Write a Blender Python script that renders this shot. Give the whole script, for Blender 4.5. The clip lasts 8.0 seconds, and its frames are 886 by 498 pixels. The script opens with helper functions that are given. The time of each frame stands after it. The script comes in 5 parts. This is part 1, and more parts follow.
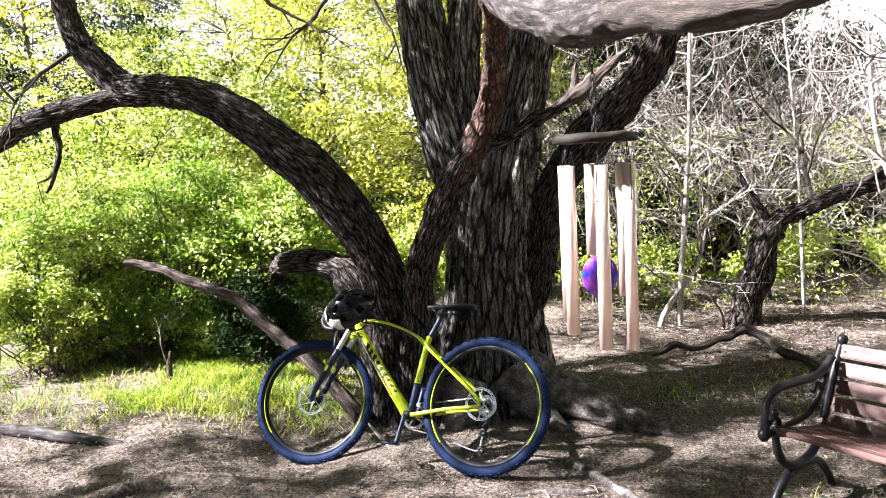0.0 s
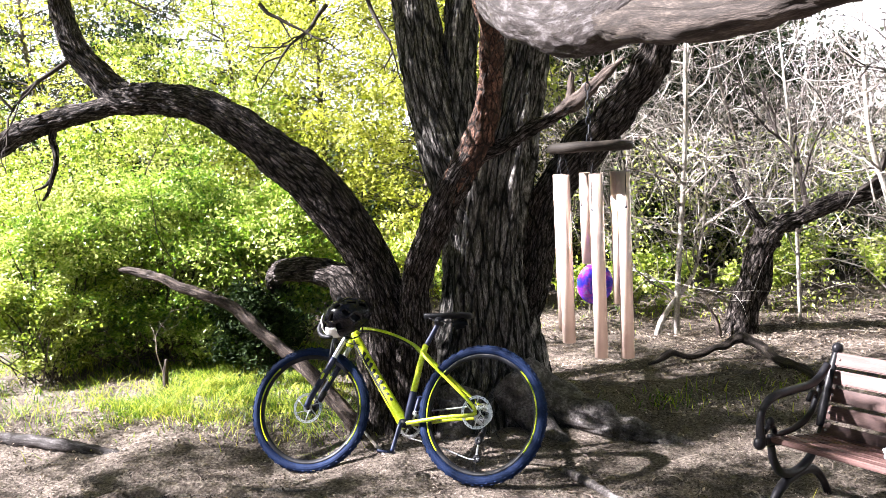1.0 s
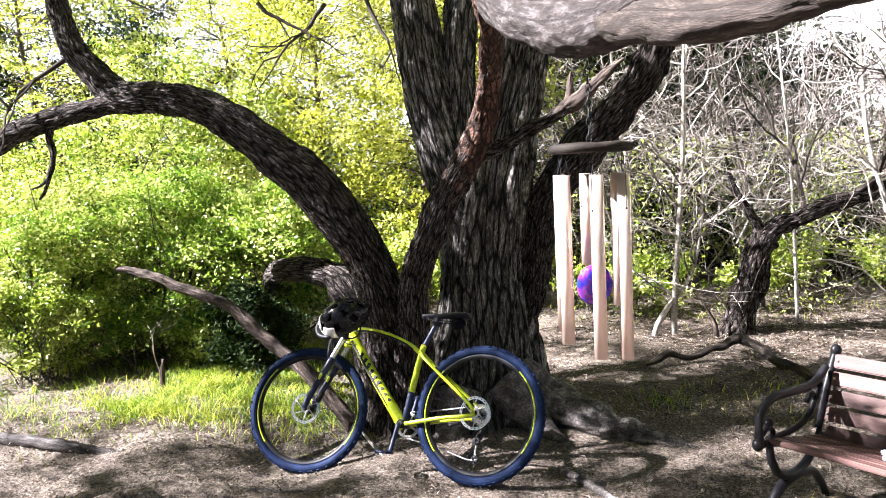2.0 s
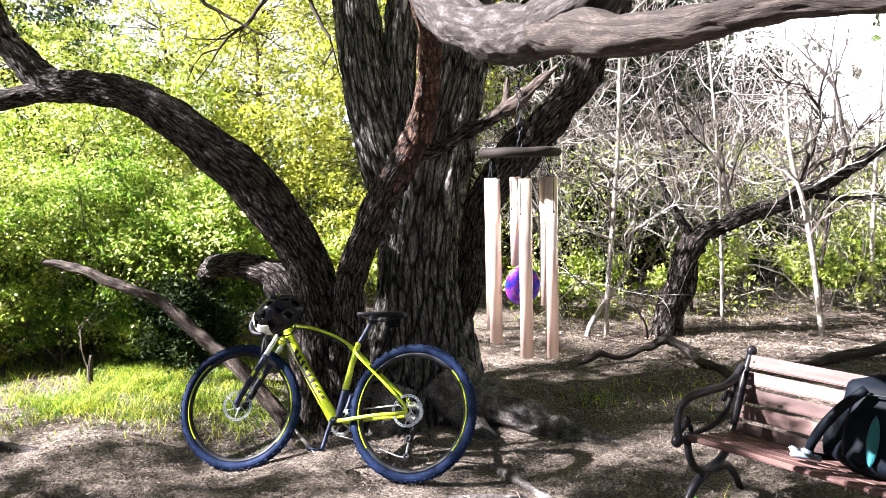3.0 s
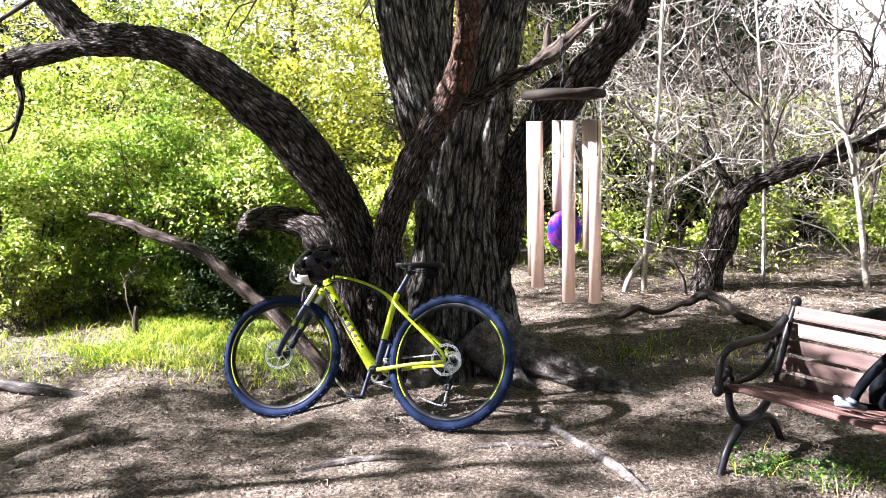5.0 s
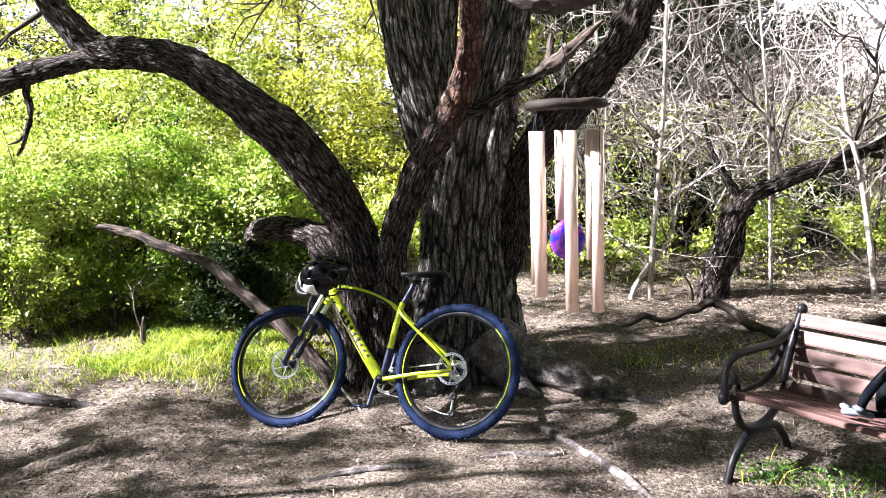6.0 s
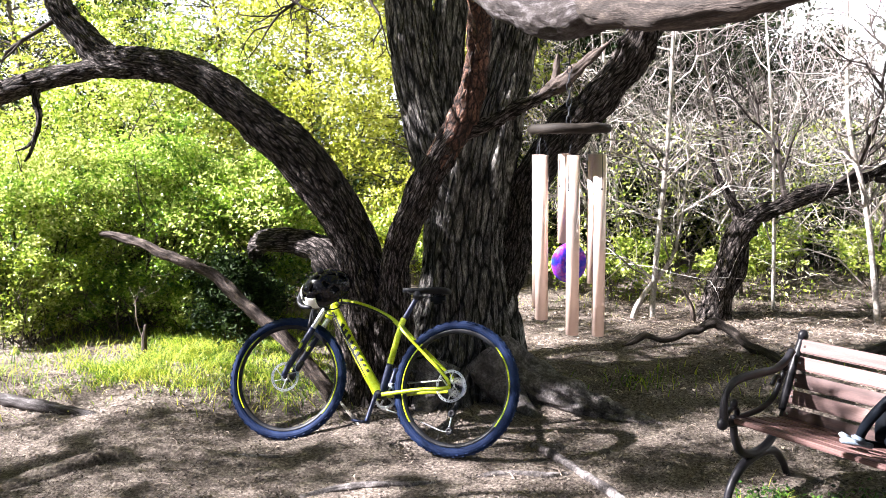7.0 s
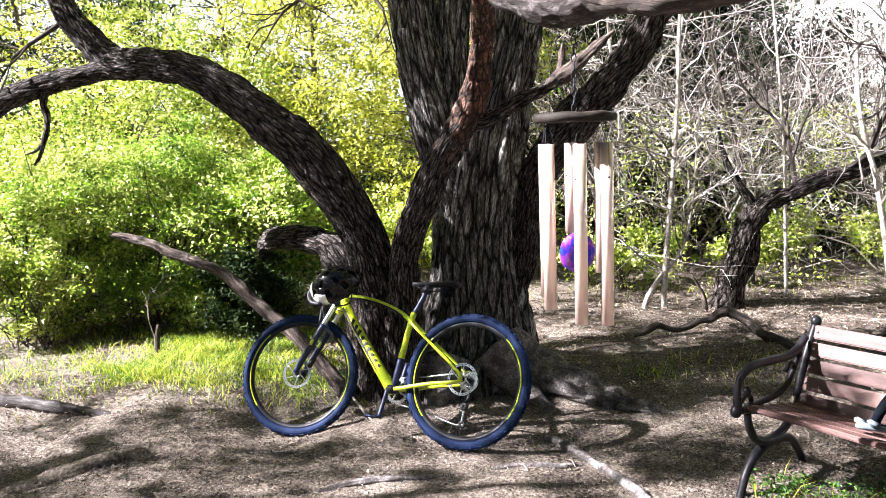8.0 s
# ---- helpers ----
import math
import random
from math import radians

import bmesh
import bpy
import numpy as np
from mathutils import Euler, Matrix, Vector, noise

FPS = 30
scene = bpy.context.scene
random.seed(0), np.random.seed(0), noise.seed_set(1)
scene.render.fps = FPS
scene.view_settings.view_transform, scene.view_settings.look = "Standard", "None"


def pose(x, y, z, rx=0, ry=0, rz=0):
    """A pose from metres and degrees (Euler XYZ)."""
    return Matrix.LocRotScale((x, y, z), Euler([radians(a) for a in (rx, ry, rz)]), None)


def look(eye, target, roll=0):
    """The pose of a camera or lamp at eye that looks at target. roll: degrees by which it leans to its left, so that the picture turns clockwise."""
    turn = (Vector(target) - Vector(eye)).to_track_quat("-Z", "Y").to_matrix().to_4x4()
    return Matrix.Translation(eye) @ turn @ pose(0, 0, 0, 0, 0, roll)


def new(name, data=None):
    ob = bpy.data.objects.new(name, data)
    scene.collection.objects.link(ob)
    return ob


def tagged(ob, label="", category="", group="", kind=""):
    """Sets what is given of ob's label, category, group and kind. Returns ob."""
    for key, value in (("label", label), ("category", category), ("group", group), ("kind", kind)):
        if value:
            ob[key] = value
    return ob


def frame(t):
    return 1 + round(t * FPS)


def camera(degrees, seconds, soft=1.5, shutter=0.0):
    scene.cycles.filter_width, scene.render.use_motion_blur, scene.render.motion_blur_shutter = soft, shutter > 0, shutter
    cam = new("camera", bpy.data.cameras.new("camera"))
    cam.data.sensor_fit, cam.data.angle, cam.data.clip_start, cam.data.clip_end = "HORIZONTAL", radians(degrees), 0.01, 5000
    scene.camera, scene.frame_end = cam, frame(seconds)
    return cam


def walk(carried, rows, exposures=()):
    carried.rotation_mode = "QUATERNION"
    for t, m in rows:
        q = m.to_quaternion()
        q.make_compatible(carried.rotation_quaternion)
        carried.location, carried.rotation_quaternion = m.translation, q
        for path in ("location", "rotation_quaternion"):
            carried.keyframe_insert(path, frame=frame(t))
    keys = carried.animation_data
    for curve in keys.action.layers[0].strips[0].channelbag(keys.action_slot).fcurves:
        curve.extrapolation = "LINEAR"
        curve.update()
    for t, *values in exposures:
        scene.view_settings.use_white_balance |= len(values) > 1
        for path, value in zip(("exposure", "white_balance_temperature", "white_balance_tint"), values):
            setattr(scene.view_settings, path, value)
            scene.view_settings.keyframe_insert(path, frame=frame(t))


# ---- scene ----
# camera: hand-held at eye height, panning a little
cam = camera(62.0, 8.0, soft=0.7)
PATH = [
    (0, (0.025, 0.038, 1.679), (-0.079, 2.018, 1.422), -3.4),
    (0.5, (0.023, 0.036, 1.678), (-0.078, 2.019, 1.436), -3.1),
    (1, (0.032, 0.033, 1.68), (-0.064, 2.017, 1.444), -3.3),
    (1.2, (0.031, 0.033, 1.681), (-0.061, 2.018, 1.447), -3.3),
    (2.3, (0.02, 0.041, 1.685), (-0.06, 2.025, 1.447), -2.9),
    (2.5, (0.03, 0.033, 1.688), (-0.006, 2.02, 1.46), -2.5),
    (2.7, (0.05, 0.018, 1.69), (0.096, 2.004, 1.451), -1.0),
    (3, (0.061, -0.004, 1.689), (0.128, 1.979, 1.443), -1.5),
    (3.2, (0.067, -0.018, 1.671), (0.124, 1.963, 1.398), -1.6),
    (3.5, (0.051, -0.008, 1.652), (0.064, 1.97, 1.354), -2.3),
    (3.7, (0.048, -0.012, 1.643), (0.035, 1.964, 1.335), -2.6),
    (4, (0.035, -0.008, 1.64), (0.005, 1.965, 1.311), -2.3),
    (4.5, (0.034, -0.003, 1.638), (0.015, 1.966, 1.291), -1.3),
    (4.7, (0.032, -0.002, 1.629), (0.009, 1.967, 1.277), -1.6),
    (5.8, (0.038, -0.013, 1.639), (0.006, 1.96, 1.313), -2.1),
    (6, (0.046, -0.014, 1.638), (0.0, 1.959, 1.313), -2.3),
    (6.2, (0.051, -0.019, 1.636), (-0.006, 1.957, 1.33), -2.2),
    (6.5, (0.057, -0.017, 1.656), (0.013, 1.961, 1.358), -2.3),
    (6.8, (0.059, -0.022, 1.664), (0.009, 1.957, 1.382), -1.8),
    (7, (0.054, -0.018, 1.675), (-0.001, 1.959, 1.378), -1.0),
    (7.2, (0.068, -0.022, 1.656), (-0.024, 1.952, 1.352), -2.5),
    (7.5, (0.06, -0.013, 1.658), (-0.017, 1.957, 1.323), -1.8),
    (8, (0.064, -0.013, 1.662), (-0.02, 1.962, 1.354), -2.4),
]
walk(cam, [(t, look(eye, target, roll)) for t, eye, target, roll in PATH], exposures=[(0, 3.2, 6120, 18), (8, 3.2, 6120, 18)])

# daylight: sun from the side, over the shrubs, and a clear sky
SUN_WAY = Vector((0.78, 0.06, -0.61)).normalized()
world = bpy.data.worlds.new("sky")
scene.world = world
world.use_nodes = True
sky = world.node_tree.nodes.new("ShaderNodeTexSky")
sky.sky_type = "NISHITA"
sky.sun_disc = False
sky.dust_density = 0.8
sky.sun_elevation = math.asin(-SUN_WAY.z)
sky.sun_rotation = math.atan2(-SUN_WAY.x, -SUN_WAY.y)
background = world.node_tree.nodes["Background"]
background.inputs["Strength"].default_value = 0.0092
world.node_tree.links.new(sky.outputs["Color"], background.inputs["Color"])
sun = new("sun", bpy.data.lights.new("sun", "SUN"))
sun.data.energy = 5.0
sun.data.angle = radians(0.55)
sun.data.color = (1.0, 0.955, 0.89)
sun.matrix_world = look((0, 0, 20), Vector((0, 0, 20)) + SUN_WAY)

rng = np.random.default_rng(7)


# ---- materials ----
def surface(name, cols, scale=6.0, fine=60.0, rough=0.7, metal=0.0, bump=0.3, depth=0.01, coords="Object",
            stretch=(1, 1, 1), island=0.0, through_light=0.0, coat=0.0, spread=0.5, rand_object=0.0, width=0.4, gloss=0.5, plates=None):
    """A procedural surface: colours over two scales of grain, relief, gloss, and light through thin leaves."""
    m = bpy.data.materials.new(name)
    m.use_nodes = True
    nt = m.node_tree
    n, link = nt.nodes, nt.links.new
    bsdf = n["Principled BSDF"]
    tc = n.new("ShaderNodeTexCoord")
    mp = n.new("ShaderNodeMapping")
    mp.inputs["Scale"].default_value = stretch
    link(tc.outputs[coords], mp.inputs["Vector"])
    big = n.new("ShaderNodeTexNoise")
    big.inputs["Scale"].default_value = scale
    big.inputs["Detail"].default_value = 4
    small = n.new("ShaderNodeTexNoise")
    small.inputs["Scale"].default_value = fine
    small.inputs["Detail"].default_value = 6
    small.inputs["Roughness"].default_value = 0.65
    for t in (big, small):
        link(mp.outputs["Vector"], t.inputs["Vector"])
    mix = n.new("ShaderNodeMix")
    mix.data_type = "FLOAT"
    mix.inputs["Factor"].default_value = spread
    link(big.outputs["Fac"], mix.inputs[2])
    link(small.outputs["Fac"], mix.inputs[3])
    value = mix.outputs[0]
    if island or rand_object:
        source = n.new("ShaderNodeNewGeometry").outputs["Random Per Island"] if island else n.new("ShaderNodeObjectInfo").outputs["Random"]
        mr = n.new("ShaderNodeMapRange")
        amount = island or rand_object
        mr.inputs["To Min"].default_value = -amount / 2
        mr.inputs["To Max"].default_value = amount / 2
        link(source, mr.inputs["Value"])
        add = n.new("ShaderNodeMath")
        link(value, add.inputs[0])
        link(mr.outputs["Result"], add.inputs[1])
        value = add.outputs[0]
    ramp = n.new("ShaderNodeValToRGB")
    els = ramp.color_ramp.elements
    while len(els) < len(cols):
        els.new(0.5)
    for k, c in enumerate(cols):
        els[k].position = 0.5 - width / 2 + width * k / (len(cols) - 1)
        els[k].color = (*c, 1)
    link(value, ramp.inputs["Fac"])
    link(ramp.outputs["Color"], bsdf.inputs["Base Color"])
    bsdf.inputs["Metallic"].default_value = metal
    bsdf.inputs["Specular IOR Level"].default_value = gloss
    bsdf.inputs["Coat Weight"].default_value = coat
    rr = n.new("ShaderNodeMapRange")
    rr.inputs["To Min"].default_value = max(0.02, rough - 0.12)
    rr.inputs["To Max"].default_value = min(1.0, rough + 0.12)
    link(small.outputs["Fac"], rr.inputs["Value"])
    link(rr.outputs["Result"], bsdf.inputs["Roughness"])
    relief = mix.outputs[0]
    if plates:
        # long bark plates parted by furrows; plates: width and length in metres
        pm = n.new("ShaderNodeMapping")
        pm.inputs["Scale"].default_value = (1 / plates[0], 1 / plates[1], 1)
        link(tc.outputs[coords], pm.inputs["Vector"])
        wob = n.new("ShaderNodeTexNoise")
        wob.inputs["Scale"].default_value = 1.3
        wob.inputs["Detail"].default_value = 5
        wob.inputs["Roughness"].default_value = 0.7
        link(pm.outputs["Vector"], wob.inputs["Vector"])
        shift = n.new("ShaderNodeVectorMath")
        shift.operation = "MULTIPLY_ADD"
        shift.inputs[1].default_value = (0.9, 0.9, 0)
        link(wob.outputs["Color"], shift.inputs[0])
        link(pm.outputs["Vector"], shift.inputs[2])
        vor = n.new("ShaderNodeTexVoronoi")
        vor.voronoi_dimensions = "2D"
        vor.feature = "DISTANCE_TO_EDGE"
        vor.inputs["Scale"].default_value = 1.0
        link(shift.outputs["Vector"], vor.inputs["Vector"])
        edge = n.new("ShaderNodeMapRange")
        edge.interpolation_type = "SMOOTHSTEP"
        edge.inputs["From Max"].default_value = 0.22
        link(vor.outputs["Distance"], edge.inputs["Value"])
        # furrow shade is put into the colour too, near-black between the plates
        furrow_shade = n.new("ShaderNodeMix")
        furrow_shade.data_type = "RGBA"
        furrow_shade.inputs["A"].default_value = (*[0.6 * v for v in cols[0]], 1)
        link(edge.outputs["Result"], furrow_shade.inputs["Factor"])
        link(ramp.outputs["Color"], furrow_shade.inputs["B"])
        link(furrow_shade.outputs["Result"], bsdf.inputs["Base Color"])
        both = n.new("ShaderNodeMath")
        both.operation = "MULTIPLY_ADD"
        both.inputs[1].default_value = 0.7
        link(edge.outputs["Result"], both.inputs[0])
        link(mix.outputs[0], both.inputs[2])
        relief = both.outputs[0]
    if bump:
        b = n.new("ShaderNodeBump")
        b.inputs["Strength"].default_value = bump
        b.inputs["Distance"].default_value = depth
        link(relief, b.inputs["Height"])
        link(b.outputs["Normal"], bsdf.inputs["Normal"])
    if through_light:
        tr = n.new("ShaderNodeBsdfTranslucent")
        link(ramp.outputs["Color"], tr.inputs["Color"])
        ms = n.new("ShaderNodeMixShader")
        ms.inputs["Fac"].default_value = through_light
        link(bsdf.outputs["BSDF"], ms.inputs[1])
        link(tr.outputs["BSDF"], ms.inputs[2])
        link(ms.outputs["Shader"], n["Material Output"].inputs["Surface"])
    return m


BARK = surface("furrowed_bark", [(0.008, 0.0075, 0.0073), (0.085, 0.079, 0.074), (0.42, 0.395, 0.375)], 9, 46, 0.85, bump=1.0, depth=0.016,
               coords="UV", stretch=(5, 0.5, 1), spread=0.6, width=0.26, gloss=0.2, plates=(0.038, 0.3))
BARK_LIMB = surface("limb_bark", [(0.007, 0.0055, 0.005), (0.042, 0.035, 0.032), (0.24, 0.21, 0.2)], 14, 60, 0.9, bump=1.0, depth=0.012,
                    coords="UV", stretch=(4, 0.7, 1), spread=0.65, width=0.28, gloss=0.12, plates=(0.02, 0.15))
BARK_RED = surface("reddish_bark", [(0.014, 0.008, 0.006), (0.06, 0.03, 0.02), (0.22, 0.115, 0.08)], 8, 50, 0.8, bump=0.9, depth=0.01,
                   coords="UV", stretch=(3, 1, 1), spread=0.5, width=0.25, gloss=0.3, plates=(0.03, 0.09))
BARK_PALE = surface("weathered_wood", [(0.006, 0.0042, 0.0038), (0.024, 0.019, 0.018), (0.085, 0.078, 0.08)], 9, 45, 0.7, bump=0.9, depth=0.008,
                    coords="UV", stretch=(5, 1, 1), spread=0.45, width=0.24, gloss=0.2)
BARK_NEAR = surface("dark_smooth_bark", [(0.008, 0.006, 0.005), (0.026, 0.02, 0.017), (0.09, 0.072, 0.062)], 9, 60, 0.85, bump=0.9, depth=0.006,
                    coords="UV", stretch=(6, 0.8, 1), spread=0.5, width=0.28, gloss=0.3)
DEAD_WOOD = surface("dry_dead_wood", [(0.012, 0.008, 0.0065), (0.042, 0.031, 0.026), (0.16, 0.125, 0.105)], 8, 60, 0.88, bump=0.9, depth=0.008,
                    coords="UV", stretch=(6, 1, 1), spread=0.5, width=0.25, gloss=0.3)
ROOT_BARK = surface("worn_root_bark", [(0.018, 0.0155, 0.0155), (0.085, 0.075, 0.073), (0.26, 0.24, 0.235)], 14, 70, 0.8, bump=0.9, depth=0.01, spread=0.5, width=0.28, gloss=0.3)
TWIG_PALE = surface("pale_bare_twigs", [(0.06, 0.05, 0.042), (0.28, 0.25, 0.225), (0.68, 0.64, 0.6)], 5, 40, 0.8, bump=0.2, depth=0.004, island=0.5)
TWIG_DARK = surface("dark_twigs", [(0.018, 0.015, 0.012), (0.05, 0.04, 0.033), (0.13, 0.105, 0.085)], 5, 40, 0.85, bump=0.2, depth=0.004, island=0.3)
SOIL = surface("dusty_trodden_soil", [(0.033, 0.026, 0.022), (0.126, 0.104, 0.088), (0.295, 0.255, 0.218)], 3.2, 55, 0.95, bump=1.0, depth=0.025, spread=0.75, width=0.28, gloss=0.15)
LITTER = surface("dry_leaf_litter", [(0.035, 0.024, 0.016), (0.17, 0.126, 0.092), (0.47, 0.395, 0.315)], 3, 30, 0.85, bump=0.1, island=0.6, through_light=0.15)
CHIPS = surface("bark_chips", [(0.021, 0.015, 0.011), (0.096, 0.077, 0.062), (0.222, 0.19, 0.16)], 3, 30, 0.85, bump=0.1, island=0.5)
LEAF_WEED = surface("low_weed_leaves", [(0.008, 0.035, 0.005), (0.035, 0.115, 0.012), (0.15, 0.26, 0.03)], 1.2, 12, 0.45, bump=0, island=0.4, through_light=0.3)
GRASS = surface("fresh_grass", [(0.03, 0.09, 0.004), (0.2, 0.31, 0.014), (0.58, 0.58, 0.09)], 1.5, 20, 0.5, bump=0, island=0.4, through_light=0.4)
# large grain puts lit patches and shaded pockets into these three leaf colours
LEAF_BUSH = surface("glossy_shrub_leaves", [(0.018, 0.08, 0.005), (0.19, 0.31, 0.018), (0.66, 0.69, 0.25)], 2.6, 12, 0.3, bump=0, island=0.25, through_light=0.42, gloss=0.6, spread=0.3, width=0.36)
LEAF_YELLOW = surface("young_yellow_green_leaves", [(0.12, 0.15, 0.012), (0.42, 0.46, 0.03), (0.7, 0.7, 0.2)], 1.8, 10, 0.5, bump=0, island=0.35, through_light=0.48, spread=0.3)
LEAF_LIGHT = surface("light_green_leaves", [(0.06, 0.13, 0.01), (0.34, 0.43, 0.04), (0.74, 0.75, 0.34)], 2.2, 10, 0.35, bump=0, island=0.3, through_light=0.36, spread=0.3, width=0.36)
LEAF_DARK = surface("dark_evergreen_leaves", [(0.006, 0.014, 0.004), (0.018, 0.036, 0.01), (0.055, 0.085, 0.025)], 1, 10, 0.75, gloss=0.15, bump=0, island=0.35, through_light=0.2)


# ---- mesh helpers ----
def mesh_of(name, verts, faces, material, smooth=True):
    me = bpy.data.meshes.new(name)
    me.from_pydata([tuple(v) for v in verts], [], faces)
    me.materials.append(material)
    if smooth:
        me.polygons.foreach_set("use_smooth", [True] * len(me.polygons))
    me.update()
    return me


def quads_mesh(name, verts, quads, material, smooth=False):
    """A mesh from numpy arrays of points and four-cornered faces."""
    me = bpy.data.meshes.new(name)
    verts, quads = np.asarray(verts, np.float32), np.asarray(quads, np.int32)
    me.vertices.add(len(verts))
    me.vertices.foreach_set("co", verts.ravel())
    me.loops.add(quads.size)
    me.loops.foreach_set("vertex_index", quads.ravel())
    me.polygons.add(len(quads))
    me.polygons.foreach_set("loop_start", np.arange(0, quads.size, 4, dtype=np.int32))
    me.polygons.foreach_set("use_smooth", np.full(len(quads), smooth))
    me.materials.append(material)
    me.update(calc_edges=True)
    return me


def child(name, me, parent, label=""):
    ob = new(name, me)
    ob.parent = parent
    return tagged(ob, label)


def part(name, bm, material, parent, label="", smooth=True):
    me = bpy.data.meshes.new(name)
    bm.normal_update()
    bm.to_mesh(me)
    bm.free()
    me.materials.append(material)
    if smooth:
        me.polygons.foreach_set("use_smooth", [True] * len(me.polygons))
    return child(name, me, parent, label)


def thing(name, place, label, category, group="", kind="", m=None):
    ob = new(name)
    ob.empty_display_size = 0.1
    ob.matrix_world = m if m is not None else Matrix.Translation(place)
    return tagged(ob, label, category, group, kind)


def glide(points, step):
    """A smooth line through points of x, y, z, radius, in even steps."""
    p = np.array(points, float)
    p = np.vstack([2 * p[0] - p[1], p, 2 * p[-1] - p[-2]])
    out = []
    for i in range(1, len(p) - 2):
        a, b, c, d = p[i - 1:i + 3]
        count = max(2, int(np.linalg.norm(c[:3] - b[:3]) / step))
        for t in np.arange(count) / count:
            out.append(0.5 * (2 * b + (c - a) * t + (2 * a - 5 * b + 4 * c - d) * t * t + (3 * b - a - 3 * c + d) * t ** 3))
    out.append(p[-2])
    return np.array(out)


def sweep(points, step=0.025, around=48, ridge=0.0, ridge_size=0.03, ridge_long=5.0, lump=0.0, flute=0.0, seed=0.0, closed=True):
    """Points, faces and bark coordinates of a round limb along a line, with furrows that run along it and lumps."""
    line = glide(points, step)
    n = len(line)
    ways = np.gradient(line[:, :3], axis=0)
    ways /= np.linalg.norm(ways, axis=1)[:, None]
    side = np.cross(ways[0], (0.31, 0.2, 0.93) if abs(ways[0][2]) < 0.9 else (1, 0.1, 0))
    verts, uvs, s = [], [], 0.0
    girth = float(np.median(line[:, 3]))
    for i in range(n):
        side = side - ways[i] * (side @ ways[i])
        side /= np.linalg.norm(side)
        other = np.cross(ways[i], side)
        r = max(line[i, 3], 0.001)
        if i:
            s += np.linalg.norm(line[i, :3] - line[i - 1, :3])
        for k in range(around):
            a = 2 * math.pi * k / around
            ca, sa = math.cos(a), math.sin(a)
            h = 0.0
            if ridge:
                q = girth / ridge_size
                f = noise.noise(Vector((ca * q + seed, sa * q, s / (ridge_size * ridge_long))))
                g = noise.noise(Vector((ca * q * 2.1, sa * q * 2.1 + seed, s / (ridge_size * ridge_long * 0.45))))
                e = noise.noise(Vector((ca * q * 0.6, sa * q * 0.6 - seed, s / (ridge_size * ridge_long * 1.4))))
                h += ridge * (0.35 - math.exp(-(f / 0.12) ** 2) - 0.45 * math.exp(-(g / 0.16) ** 2) + 0.35 * g + 0.5 * e)
            if lump:
                h += r * lump * noise.noise(Vector((ca * 1.1 + seed * 1.7, sa * 1.1, s * 2.5 / max(r * 6, 0.2))))
            if flute:
                h += r * flute * (noise.noise(Vector((ca * 2.3 + seed, sa * 2.3, s * 0.3))) + 0.5 * noise.noise(Vector((ca * 4.6, sa * 4.6 + seed, s * 0.45))))
            verts.append(line[i, :3] + (r + h) * (ca * side + sa * other))
            uvs.append((a * girth, s))
    faces = []
    for i in range(n - 1):
        for k in range(around):
            k2 = (k + 1) % around
            faces.append((i * around + k, i * around + k2, (i + 1) * around + k2, (i + 1) * around + k))
    if closed:
        faces.append(tuple(range(around - 1, -1, -1)))
        faces.append(tuple(range((n - 1) * around, n * around)))
    return verts, faces, uvs


def limb(name, points, material, parent, label="", **kw):
    verts, faces, uvs = sweep(points, **kw)
    off = np.array(parent.matrix_world.translation) if parent is not None else np.zeros(3)
    me = mesh_of(name, np.array(verts) - off, faces, material)
    layer = me.uv_layers.new(name="grain")
    idx = np.zeros(len(me.loops), np.int32)
    me.loops.foreach_get("vertex_index", idx)
    layer.data.foreach_set("uv", np.array(uvs, np.float32)[idx].ravel())
    return child(name, me, parent, label)


def tubes(lines, sides=5):
    """Many thin twigs as one set of four-cornered faces. lines: arrays of x, y, z, radius."""
    vs, qs, base = [], [], 0
    ang = np.arange(sides) * 2 * np.pi / sides
    for p in lines:
        p = np.asarray(p, float)
        w = np.gradient(p[:, :3], axis=0)
        w /= np.linalg.norm(w, axis=1)[:, None] + 1e-9
        ref = np.where(np.abs(w[:, 2:3]) < 0.8, [[0, 0, 1.0]], [[1.0, 0, 0]])
        a = np.cross(w, ref)
        a /= np.linalg.norm(a, axis=1)[:, None] + 1e-9
        b = np.cross(w, a)
        ring = p[:, None, :3] + p[:, None, 3:4] * (np.cos(ang)[None, :, None] * a[:, None] + np.sin(ang)[None, :, None] * b[:, None])
        vs.append(ring.reshape(-1, 3))
        n = len(p)
        i, k = np.meshgrid(np.arange(n - 1), np.arange(sides), indexing="ij")
        k2 = (k + 1) % sides
        qs.append(base + np.stack([i * sides + k, i * sides + k2, (i + 1) * sides + k2, (i + 1) * sides + k], -1).reshape(-1, 4))
        base += n * sides
    return np.vstack(vs), np.vstack(qs)


